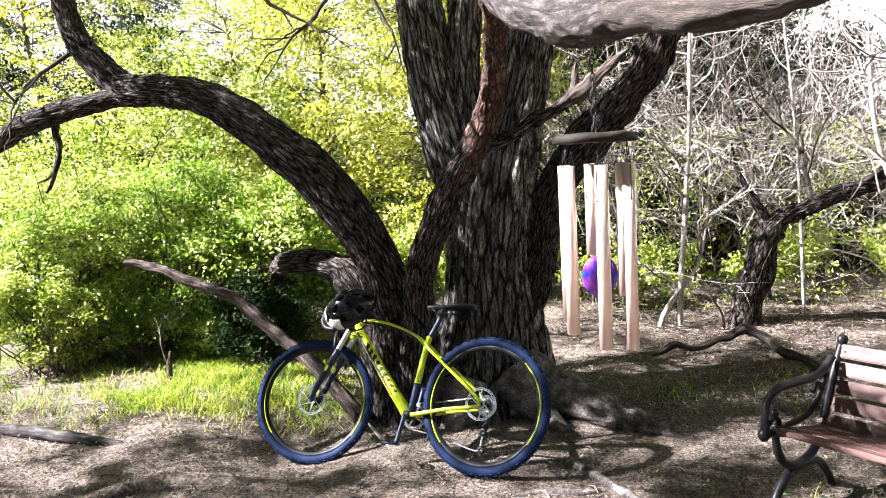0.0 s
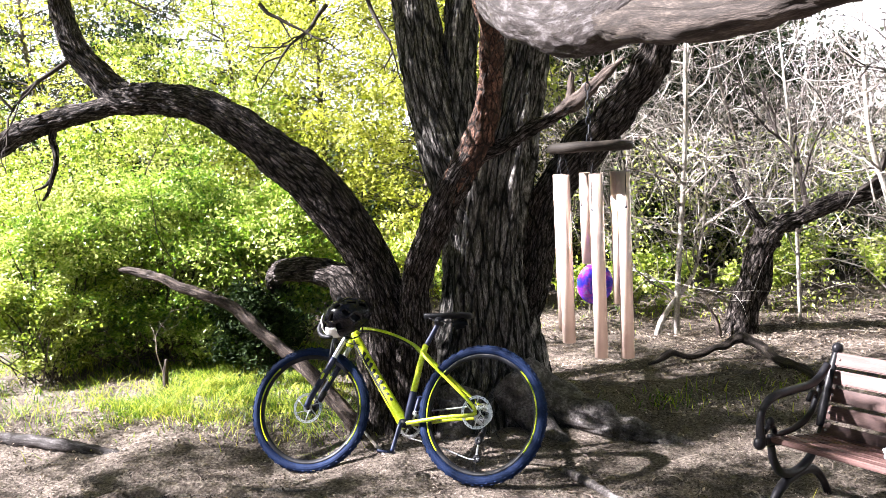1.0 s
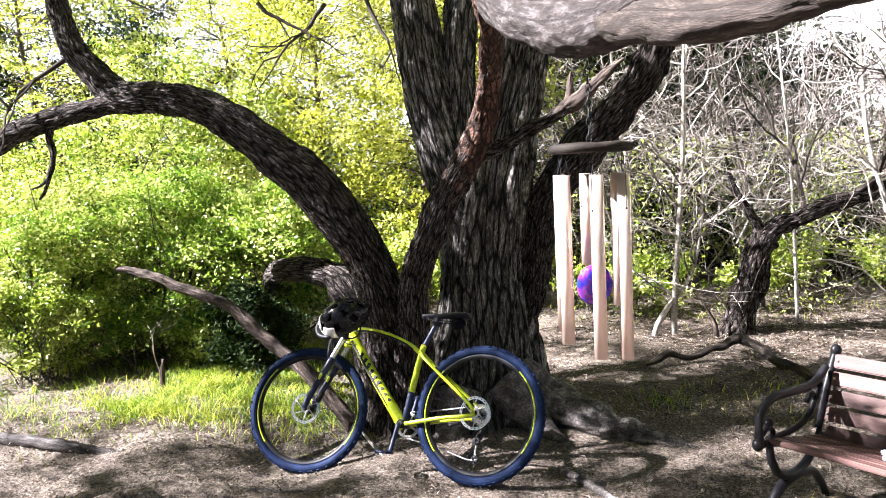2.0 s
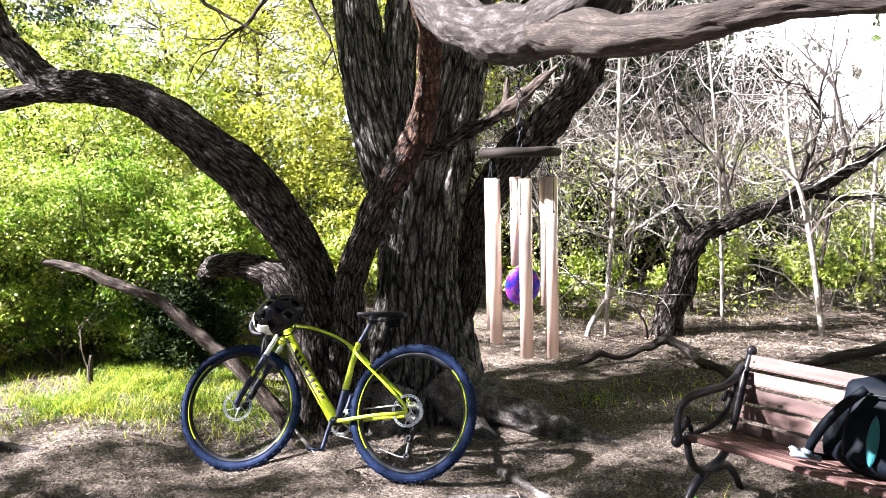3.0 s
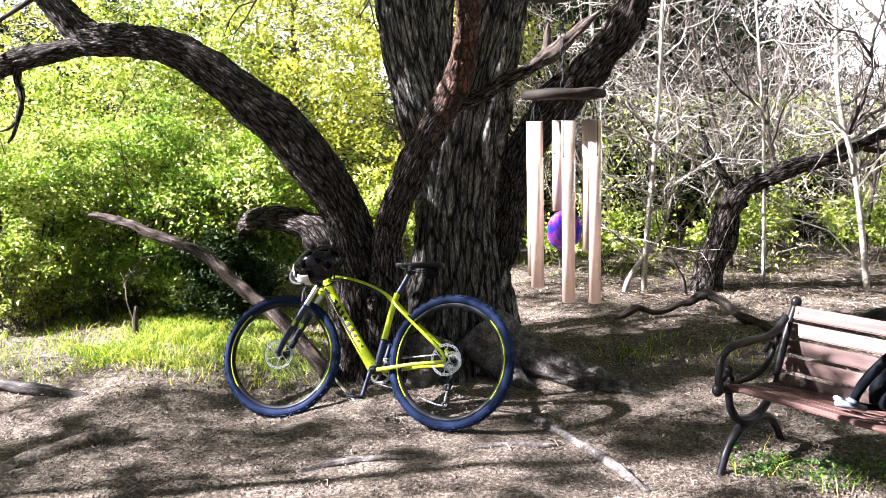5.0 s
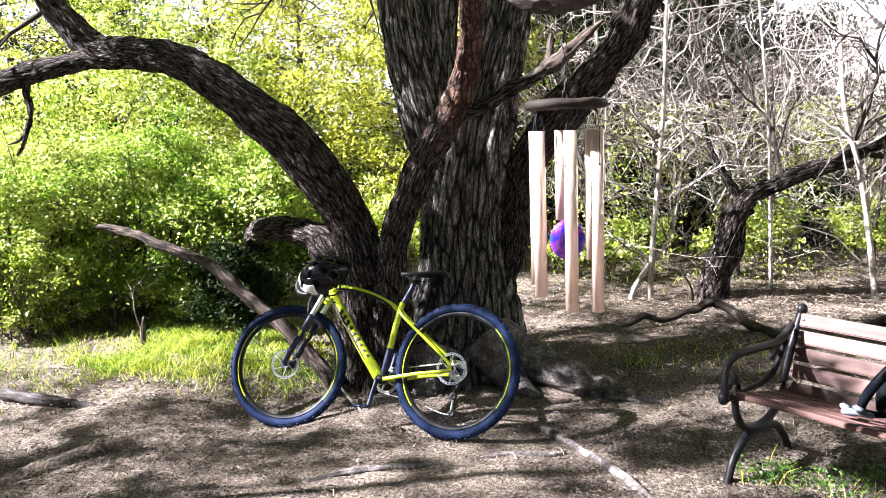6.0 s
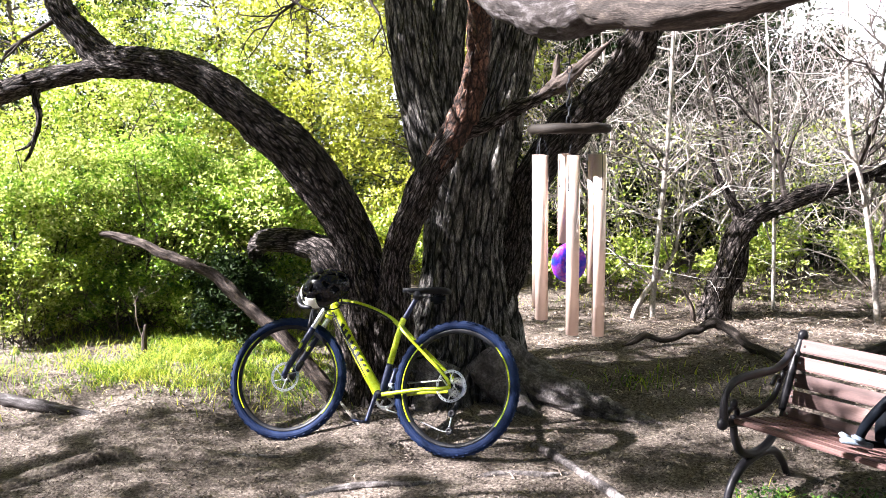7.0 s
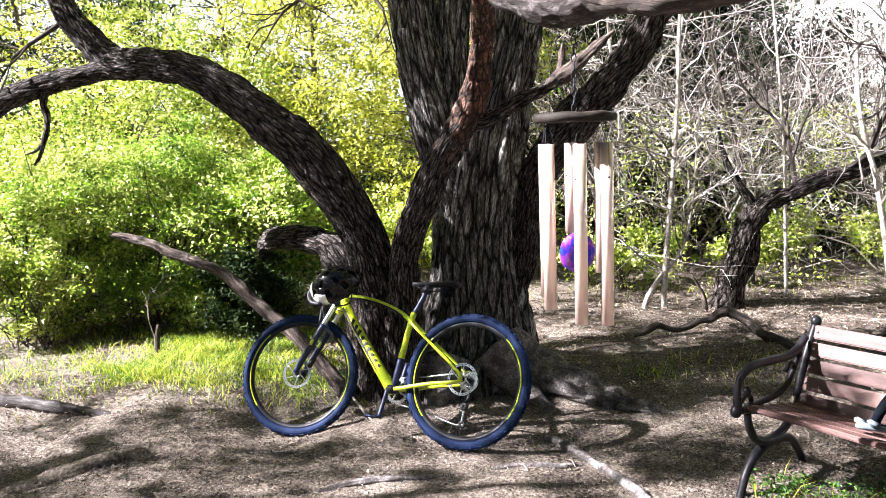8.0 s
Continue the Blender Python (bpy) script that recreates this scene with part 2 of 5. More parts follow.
def leaves(centres, size, slim=0.5, up=0.35, vary=0.35):
    """Folded leaves at the given places, turned at random but more up than down."""
    n = len(centres)
    nrm = rng.normal(size=(n, 3)) + (0, 0, up * 2)
    nrm /= np.linalg.norm(nrm, axis=1)[:, None]
    way = rng.normal(size=(n, 3))
    way -= nrm * (way * nrm).sum(1)[:, None]
    way /= np.linalg.norm(way, axis=1)[:, None]
    side = np.cross(nrm, way)
    s = (size * (1 + vary * rng.uniform(-1, 1, n)))[:, None]
    c = np.asarray(centres)
    v = np.stack([c - way * s * 0.5, c + side * s * slim * 0.5 + nrm * s * 0.1 - way * s * 0.08, c + way * s * 0.5 - nrm * s * 0.05,
                  c - side * s * slim * 0.5 + nrm * s * 0.1 - way * s * 0.08], 1).reshape(-1, 3)
    q = np.arange(4 * n).reshape(-1, 4)
    return v, q


def clumps(places, radius, count, flat=0.8):
    """Leaf places gathered round the given twig ends."""
    out = []
    for p in places:
        n = max(3, int(count * rng.uniform(0.5, 1.5)))
        d = rng.normal(size=(n, 3)) * (radius * rng.uniform(0.6, 1.3)) * 0.6
        d[:, 2] *= flat
        out.append(np.asarray(p) + d)
    return np.vstack(out)


def branching(start, way, length, radius, depth, spread=0.7, kids=3, bend=0.25, up=0.15):
    """Twigs that fork: a list of lines of x, y, z, radius."""
    lines = []
    p, w = np.array(start, float), np.array(way, float)
    w /= np.linalg.norm(w)
    pts = [(*p, radius)]
    n = 5 if depth > 0 else 4
    for i in range(n):
        w = w + rng.normal(size=3) * bend + (0, 0, up * bend)
        w /= np.linalg.norm(w)
        p = p + w * length / n
        pts.append((*p, radius * (1 - 0.55 * (i + 1) / n)))
        if depth > 0 and i >= 1:
            for _ in range(rng.integers(0, kids) if i < n - 1 else kids):
                k = w + rng.normal(size=3) * spread
                lines += branching(p, k, length * rng.uniform(0.4, 0.75), radius * rng.uniform(0.35, 0.55), depth - 1, spread, kids, bend, up)
    lines.append(np.array(pts))
    return lines


# ---- ground ----
def height(x, y):
    """The lie of the ground: nearly level, gently uneven."""
    far = np.clip((np.hypot(x, y - 4) - 9) / 30, 0, 1)
    z = 0.02 * np.sin(x * 1.3 + 0.7) * np.sin(y * 0.9) + 0.012 * np.sin(x * 4.1 + y * 2.3) + 0.008 * np.sin(y * 6.3 - x * 3.1)
    z = z * (1 - far)
    for px, py, pz in ((-1.08, 4.16, -0.086), (-0.068, 3.7, -0.014), (1.2, 3.13, 0.0), (1.62, 3.48, 0.0), (1.98, 2.2, 0.0), (2.4, 2.54, 0.0)):
        w = np.exp(-((x - px) ** 2 + (y - py) ** 2) / 0.09)
        z = z * (1 - w) + pz * w
    return z


def build_ground():
    def axis(c):
        a = np.concatenate([np.arange(-4.5, 4.5, 0.06), 4.5 * 1.16 ** np.arange(0, 44)])
        return np.unique(np.round(c + np.concatenate([a, -4.5 * 1.16 ** np.arange(0, 44)]), 4))
    xs, ys = axis(0.0), axis(4.6)
    X, Y = np.meshgrid(xs, ys)
    Z = height(X, Y)
    near = np.exp(-((X / 5) ** 2 + ((Y - 4.5) / 4) ** 2))
    flat = np.array([noise.noise(Vector((a * 5, b * 5, 0))) + 0.6 * noise.noise(Vector((a * 14, b * 14, 3))) for a, b in zip(X.ravel(), Y.ravel())])
    calm = 1 - sum(np.exp(-((X - px) ** 2 + (Y - py) ** 2) / 0.02) for px, py in ((-1.08, 4.16), (-0.068, 3.7)))
    Z = Z + near * calm * 0.014 * flat.reshape(X.shape)
    ny, nx = X.shape
    i, k = np.meshgrid(np.arange(ny - 1), np.arange(nx - 1), indexing="ij")
    q = np.stack([i * nx + k, i * nx + k + 1, (i + 1) * nx + k + 1, (i + 1) * nx + k], -1).reshape(-1, 4)
    ob = new("ground", quads_mesh("ground", np.stack([X, Y, Z], -1).reshape(-1, 3), q, SOIL, True))
    tagged(ob, "dusty trodden soil under trees with scattered dry leaves", "ground", kind="structure")


build_ground()

# ---- the old tree ----
tree = thing("old_tree", (0.05, 5.0, 0), "old gnarled tree with furrowed bark and spreading crooked limbs", "tree")
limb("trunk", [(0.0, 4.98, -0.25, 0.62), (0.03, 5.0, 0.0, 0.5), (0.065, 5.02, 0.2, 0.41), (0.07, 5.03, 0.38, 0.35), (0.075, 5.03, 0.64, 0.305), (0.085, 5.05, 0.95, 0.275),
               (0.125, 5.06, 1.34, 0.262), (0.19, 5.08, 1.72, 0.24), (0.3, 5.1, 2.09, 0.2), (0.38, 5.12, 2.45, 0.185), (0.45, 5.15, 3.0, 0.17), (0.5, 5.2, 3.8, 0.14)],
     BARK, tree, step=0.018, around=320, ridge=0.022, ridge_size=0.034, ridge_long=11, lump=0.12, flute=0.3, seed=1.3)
limb("limb", [(0.06, 5.02, 1.0, 0.2), (0.02, 5.0, 1.25, 0.2), (-0.09, 5.0, 1.54, 0.18), (-0.19, 5.02, 1.88, 0.166), (-0.26, 5.05, 2.22, 0.159),
              (-0.29, 5.1, 2.48, 0.154), (-0.36, 5.2, 3.1, 0.13), (-0.6, 5.3, 3.9, 0.1)],
     BARK, tree, around=100, ridge=0.014, ridge_size=0.03, lump=0.15, seed=4.1)
limb("limb", [(0.03, 5.0, 1.3, 0.14), (0.0, 4.98, 1.6, 0.13), (-0.03, 5.0, 1.91, 0.118), (-0.03, 5.05, 2.21, 0.112), (-0.02, 5.1, 2.47, 0.114), (0.05, 5.3, 3.2, 0.1)],
     BARK, tree, around=80, ridge=0.012, ridge_size=0.03, lump=0.15, seed=7.7)
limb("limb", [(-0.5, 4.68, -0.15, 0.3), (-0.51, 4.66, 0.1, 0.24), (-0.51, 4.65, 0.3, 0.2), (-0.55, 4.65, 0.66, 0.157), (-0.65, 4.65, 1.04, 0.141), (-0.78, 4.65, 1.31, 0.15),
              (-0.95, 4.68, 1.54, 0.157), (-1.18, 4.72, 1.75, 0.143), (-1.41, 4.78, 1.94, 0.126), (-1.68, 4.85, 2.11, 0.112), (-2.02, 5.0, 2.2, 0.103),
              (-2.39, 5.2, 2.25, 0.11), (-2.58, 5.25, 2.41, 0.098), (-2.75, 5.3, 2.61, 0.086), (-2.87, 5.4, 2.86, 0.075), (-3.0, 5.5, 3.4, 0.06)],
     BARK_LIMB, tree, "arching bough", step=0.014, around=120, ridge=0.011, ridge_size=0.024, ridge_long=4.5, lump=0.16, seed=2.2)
limb("branch", [(-2.3, 5.17, 2.23, 0.08), (-2.5, 5.2, 2.2, 0.072), (-2.66, 5.2, 2.17, 0.07), (-2.93, 5.25, 2.13, 0.076), (-3.25, 5.3, 2.05, 0.078), (-3.51, 5.3, 1.91, 0.064), (-4.2, 5.3, 1.75, 0.05)],
     BARK_LIMB, tree, around=60, ridge=0.009, ridge_size=0.025, lump=0.15, seed=9.2)
limb("limb", [(-0.4, 4.57, -0.1, 0.2), (-0.41, 4.55, 0.16, 0.145), (-0.39, 4.5, 0.54, 0.118), (-0.37, 4.48, 0.84, 0.095), (-0.33, 4.45, 1.05, 0.09), (-0.17, 4.38, 1.39, 0.09), (-0.07, 4.35, 1.57, 0.086), (0.02, 4.31, 1.71, 0.07)],
     BARK_LIMB, tree, "leaning limb", step=0.016, around=84, ridge=0.01, ridge_size=0.026, ridge_long=4, lump=0.2, seed=5.5)
limb("limb", [(-0.17, 4.38, 1.39, 0.07), (-0.07, 4.35, 1.57, 0.084), (0.05, 4.3, 1.75, 0.086), (0.11, 4.2, 1.93, 0.069), (0.14, 4.0, 2.11, 0.06), (0.15, 3.7, 2.26, 0.058), (0.13, 3.35, 2.36, 0.066), (0.13, 3.1, 2.36, 0.075)],
     BARK_RED, tree, "reddish limb with peeling bark", step=0.016, around=72, ridge=0.009, ridge_size=0.026, ridge_long=3, lump=0.3, seed=6.5)
limb("limb", [(0.13, 3.3, 2.42, 0.06), (0.13, 3.1, 2.355, 0.075), (0.17, 2.95, 2.26, 0.08), (0.26, 2.7, 2.15, 0.09), (0.37, 2.4, 2.068, 0.092), (0.45, 2.15, 2.058, 0.085),
              (0.51, 1.98, 2.075, 0.073), (0.57, 1.92, 2.13, 0.064), (0.64, 1.9, 2.22, 0.057), (0.75, 1.9, 2.5, 0.05)],
     BARK_PALE, tree, "pale weathered twisting limb", step=0.014, around=72, ridge=0.006, ridge_size=0.022, ridge_long=4, lump=0.25, seed=3.9)
limb("branch", [(0.4, 2.2, 2.04, 0.04), (0.45, 2.06, 2.02, 0.058), (0.5, 1.93, 2.0, 0.06), (0.56, 1.8, 1.97, 0.05), (0.65, 1.65, 1.96, 0.043), (0.74, 1.57, 1.97, 0.036), (0.84, 1.5, 1.98, 0.031), (0.95, 1.4, 1.965, 0.027), (1.1, 1.25, 1.95, 0.022)],
     BARK_NEAR, tree, around=48, step=0.014, ridge=0.004, ridge_size=0.018, lump=0.2, seed=6.6)
# the darker limb bark puts this bough's shade into its colour
limb("limb", [(0.3, 5.1, 0.45, 0.1), (0.36, 5.1, 0.65, 0.11), (0.42, 5.1, 1.01, 0.125), (0.52, 5.1, 1.36, 0.128), (0.7, 5.05, 1.62, 0.132), (0.92, 5.0, 1.87, 0.122), (1.08, 4.9, 2.07, 0.112), (1.13, 4.87, 2.13, 0.125), (1.22, 4.8, 2.33, 0.104), (1.32, 4.7, 2.58, 0.1), (1.5, 4.5, 3.2, 0.09)],
     BARK_LIMB, tree, "leaning bough, its shade put in with darker bark", around=110, ridge=0.013, ridge_size=0.03, lump=0.3, seed=8.3)
limb("branch", [(0.05, 4.3, 1.73, 0.07), (0.12, 4.28, 1.73, 0.05), (0.2, 4.25, 1.74, 0.042), (0.32, 4.2, 1.81, 0.034), (0.46, 4.15, 1.88, 0.036), (0.58, 4.11, 1.95, 0.036)],
     BARK_LIMB, tree, "rough side branch", step=0.012, around=48, ridge=0.007, ridge_size=0.018, lump=0.5, seed=0.4)
limb("broken_end", [(0.5, 4.14, 1.9, 0.03), (0.6, 4.1, 1.965, 0.042), (0.67, 4.07, 2.02, 0.036), (0.75, 4.04, 2.09, 0.024), (0.84, 4.0, 2.16, 0.005)],
     DEAD_WOOD, tree, "bare splintered branch end", step=0.012, around=36, ridge=0.006, ridge_size=0.016, lump=0.5, seed=2.4)
limb("broken_end", [(0.56, 4.12, 1.94, 0.028), (0.575, 4.12, 2.0, 0.024), (0.58, 4.13, 2.07, 0.016), (0.585, 4.13, 2.12, 0.006)],
     DEAD_WOOD, tree, "bare splintered branch end", step=0.012, around=28, ridge=0.005, ridge_size=0.016, lump=0.4, seed=3.4)
limb("root", [(0.2, 4.66, 0.25, 0.16), (0.33, 4.52, 0.06, 0.1), (0.42, 4.4, 0.0, 0.06), (0.5, 4.3, -0.05, 0.04)],
     ROOT_BARK, tree, around=48, ridge=0.004, ridge_size=0.03, lump=0.25, seed=4.8)
limb("root", [(-0.15, 4.62, 0.2, 0.16), (-0.18, 4.5, 0.05, 0.11), (-0.22, 4.38, -0.04, 0.07)],
     ROOT_BARK, tree, around=48, ridge=0.004, ridge_size=0.03, lump=0.25, seed=5.8)
limb("limb", [(-0.6, 4.9, 0.2, 0.19), (-0.72, 5.05, 0.5, 0.17), (-0.86, 5.2, 0.76, 0.15), (-1.0, 5.3, 0.89, 0.112), (-1.2, 5.36, 0.94, 0.092), (-1.4, 5.46, 0.935, 0.086), (-1.54, 5.7, 0.89, 0.076), (-1.66, 6.0, 0.8, 0.07), (-1.76, 6.3, 0.66, 0.055), (-1.82, 6.5, 0.45, 0.05), (-1.84, 6.6, 0.0, 0.05)],
     BARK_LIMB, tree, "low limb bent along the ground", around=84, ridge=0.011, ridge_size=0.028, lump=0.25, seed=1.9)
limb("root", [(0.25, 4.8, 0.2, 0.2), (0.42, 4.7, 0.1, 0.165), (0.56, 4.58, 0.07, 0.135), (0.72, 4.44, 0.04, 0.11), (0.89, 4.3, 0.01, 0.08), (1.07, 4.2, -0.015, 0.05), (1.3, 4.1, -0.06, 0.03)],
     ROOT_BARK, tree, around=96, step=0.016, ridge=0.014, ridge_size=0.035, ridge_long=7, lump=0.3, seed=2.8)

dead = limb("fallen_branch", [(-2.64, 5.34, 1.02, 0.012), (-2.56, 5.32, 1.015, 0.024), (-2.41, 5.3, 0.978, 0.034), (-2.25, 5.2, 0.955, 0.03), (-2.08, 5.1, 0.9, 0.034), (-1.73, 5.0, 0.785, 0.038), (-1.56, 4.92, 0.675, 0.043), (-1.43, 4.85, 0.573, 0.042),
                              (-1.14, 4.7, 0.385, 0.047), (-0.92, 4.6, 0.165, 0.05), (-0.8, 4.5, 0.06, 0.05), (-0.74, 4.46, -0.05, 0.05)],
            DEAD_WOOD, None, around=40, step=0.02, ridge=0.006, ridge_size=0.02, lump=0.2, seed=5.1)
tagged(dead, "bare crooked dead branch propped against the old tree", "branch")


def build_backdrop():
    """Added glowing band low over the land, far beyond the woods, all round, that whitens the low sky."""
    glow_mat = bpy.data.materials.new("sky_glow")
    glow_mat.use_nodes = True
    bsdf = glow_mat.node_tree.nodes["Principled BSDF"]
    bsdf.inputs["Base Color"].default_value = (0.8, 0.85, 0.9, 1)
    bsdf.inputs["Emission Color"].default_value = (0.95, 0.98, 1.0, 1)
    bsdf.inputs["Emission Strength"].default_value = 0.115
    n = 64
    rows = [[(900 * math.sin(2 * math.pi * i / n), 900 * math.cos(2 * math.pi * i / n), z) for i in range(n)] for z in (-20.0, 330.0)]
    faces = [(i, (i + 1) % n, n + (i + 1) % n, n + i) for i in range(n)]
    ob = new("backdrop", mesh_of("backdrop", rows[0] + rows[1], faces, glow_mat))
    tagged(ob, "glowing band that stands in for white sky low over the woods", "sky", kind="structure")


build_backdrop()
# ---- paint, metal, cloth and plastic ----
YELLOW = surface("acid_yellow_paint", [(0.36, 0.47, 0.01), (0.46, 0.58, 0.012), (0.54, 0.65, 0.018)], 5, 80, 0.28, bump=0.03, depth=0.001, coat=0.5)
TYRE = surface("dusty_black_rubber", [(0.002, 0.006, 0.022), (0.005, 0.014, 0.05), (0.016, 0.03, 0.07)], 9, 90, 0.7, bump=0.2, depth=0.002, gloss=0.12)
BLACK = surface("black_anodised_alloy", [(0.005, 0.005, 0.007), (0.009, 0.01, 0.014), (0.02, 0.022, 0.028)], 8, 90, 0.5, gloss=0.25, bump=0.05, depth=0.001)
NAVY = surface("dark_blue_black_paint", [(0.005, 0.008, 0.022), (0.009, 0.015, 0.045), (0.018, 0.026, 0.065)], 8, 90, 0.42, bump=0.03, depth=0.001, coat=0.12, gloss=0.3)
STEEL = surface("brushed_steel", [(0.5, 0.52, 0.55), (0.62, 0.64, 0.67), (0.75, 0.76, 0.78)], 8, 120, 0.3, metal=1.0, bump=0.05, depth=0.001)
SHELL = surface("glossy_black_shell", [(0.003, 0.003, 0.004), (0.005, 0.005, 0.007), (0.01, 0.01, 0.013)], 8, 90, 0.22, bump=0.02, depth=0.001, gloss=0.25)
WHITE = surface("white_gloss_shell", [(0.68, 0.68, 0.64), (0.78, 0.78, 0.75), (0.84, 0.84, 0.82)], 8, 90, 0.25, bump=0.03, depth=0.001)
BRONZE = surface("satin_bronze_tube", [(0.6, 0.43, 0.36), (0.72, 0.56, 0.49), (0.8, 0.67, 0.6)], 3, 60, 0.34, metal=0.45, bump=0.04, depth=0.001, stretch=(8, 8, 0.2), spread=0.3, width=0.6)
CHIME_WOOD = surface("aged_chime_wood", [(0.005, 0.0035, 0.003), (0.014, 0.011, 0.0085), (0.05, 0.04, 0.031)], 6, 60, 0.75, bump=0.5, depth=0.003, stretch=(1, 1, 6), gloss=0.2)
GLASS_BLUE = surface("blue_purple_swirled_enamel", [(0.01, 0.12, 0.5), (0.02, 0.03, 0.35), (0.05, 0.03, 0.5), (0.25, 0.03, 0.35), (0.03, 0.2, 0.6)], 22, 60, 0.15, bump=0.1, depth=0.002, spread=0.3, width=0.3)
IRON = surface("black_cast_iron", [(0.004, 0.004, 0.005), (0.007, 0.007, 0.009), (0.018, 0.017, 0.02)], 10, 90, 0.42, bump=0.25, depth=0.002, gloss=0.18)
SLAT = surface("stained_hardwood", [(0.03, 0.014, 0.012), (0.074, 0.038, 0.034), (0.16, 0.095, 0.085)], 5, 50, 0.6, bump=0.3, depth=0.002, stretch=(0.6, 8, 8), rand_object=0.2, gloss=0.25)
CLOTH = surface("dark_navy_nylon", [(0.0015, 0.002, 0.0035), (0.0022, 0.004, 0.0075), (0.005, 0.008, 0.014)], 4, 160, 0.65, bump=0.3, depth=0.002, gloss=0.1)
TEAL = surface("teal_nylon", [(0.01, 0.1, 0.12), (0.02, 0.18, 0.21), (0.04, 0.26, 0.3)], 6, 160, 0.6, bump=0.3, depth=0.002)
WEBBING = surface("grey_webbing", [(0.03, 0.045, 0.07), (0.12, 0.15, 0.18), (0.5, 0.55, 0.58)], 12, 120, 0.6, bump=0.2, depth=0.001)


def pipe(bm, points, around=14, step=0.02):
    """A smooth bent pipe through points of x, y, z, radius."""
    verts, faces, _ = sweep(points, step=step, around=around)
    vs = [bm.verts.new(v) for v in verts]
    for f in faces:
        bm.faces.new([vs[i] for i in f])
    return bm


def box(bm, size, m, bevel=0.0):
    b = bmesh.ops.create_cube(bm, size=1.0, matrix=m @ Matrix.Diagonal((*size, 1)))
    if bevel:
        edges = list({e for v in b["verts"] for e in v.link_edges})
        bmesh.ops.bevel(bm, geom=edges, offset=bevel, segments=2, affect="EDGES")
    return bm


def lathe(bm, profile, m=Matrix(), count=64, full=True):
    """Turns a closed profile of (radius, y) round the y axis."""
    n = len(profile)
    rings = []
    for i in range(count):
        a = 2 * math.pi * i / count
        rings.append([bm.verts.new(m @ Vector((r * math.cos(a), y, r * math.sin(a)))) for r, y in profile])
    for i in range(count):
        for k in range(n if full else n - 1):
            bm.faces.new((rings[i][k], rings[(i + 1) % count][k], rings[(i + 1) % count][(k + 1) % n], rings[i][(k + 1) % n]))
    return bm


def bent(parent, name, points, material, label="", around=14, step=0.02):
    return part(name, pipe(bmesh.new(), points, around, step), material, parent, label)


# ---- bicycle ----
psi, lean = 0.428, 0.441
fwd = Vector((-math.cos(psi), math.sin(psi), 0))
up = Vector((math.sin(lean) * math.sin(psi), math.sin(lean) * math.cos(psi), math.cos(lean)))
left = up.cross(fwd)
BIKE = Matrix.Translation((-0.068, 3.7, -0.012)) @ Matrix((fwd, left, up)).transposed().to_4x4() @ Matrix.Translation((0, 0, 0.378)) @ Matrix.Rotation(0.02, 4, "Y") @ Matrix.Translation((0, 0, -0.378))


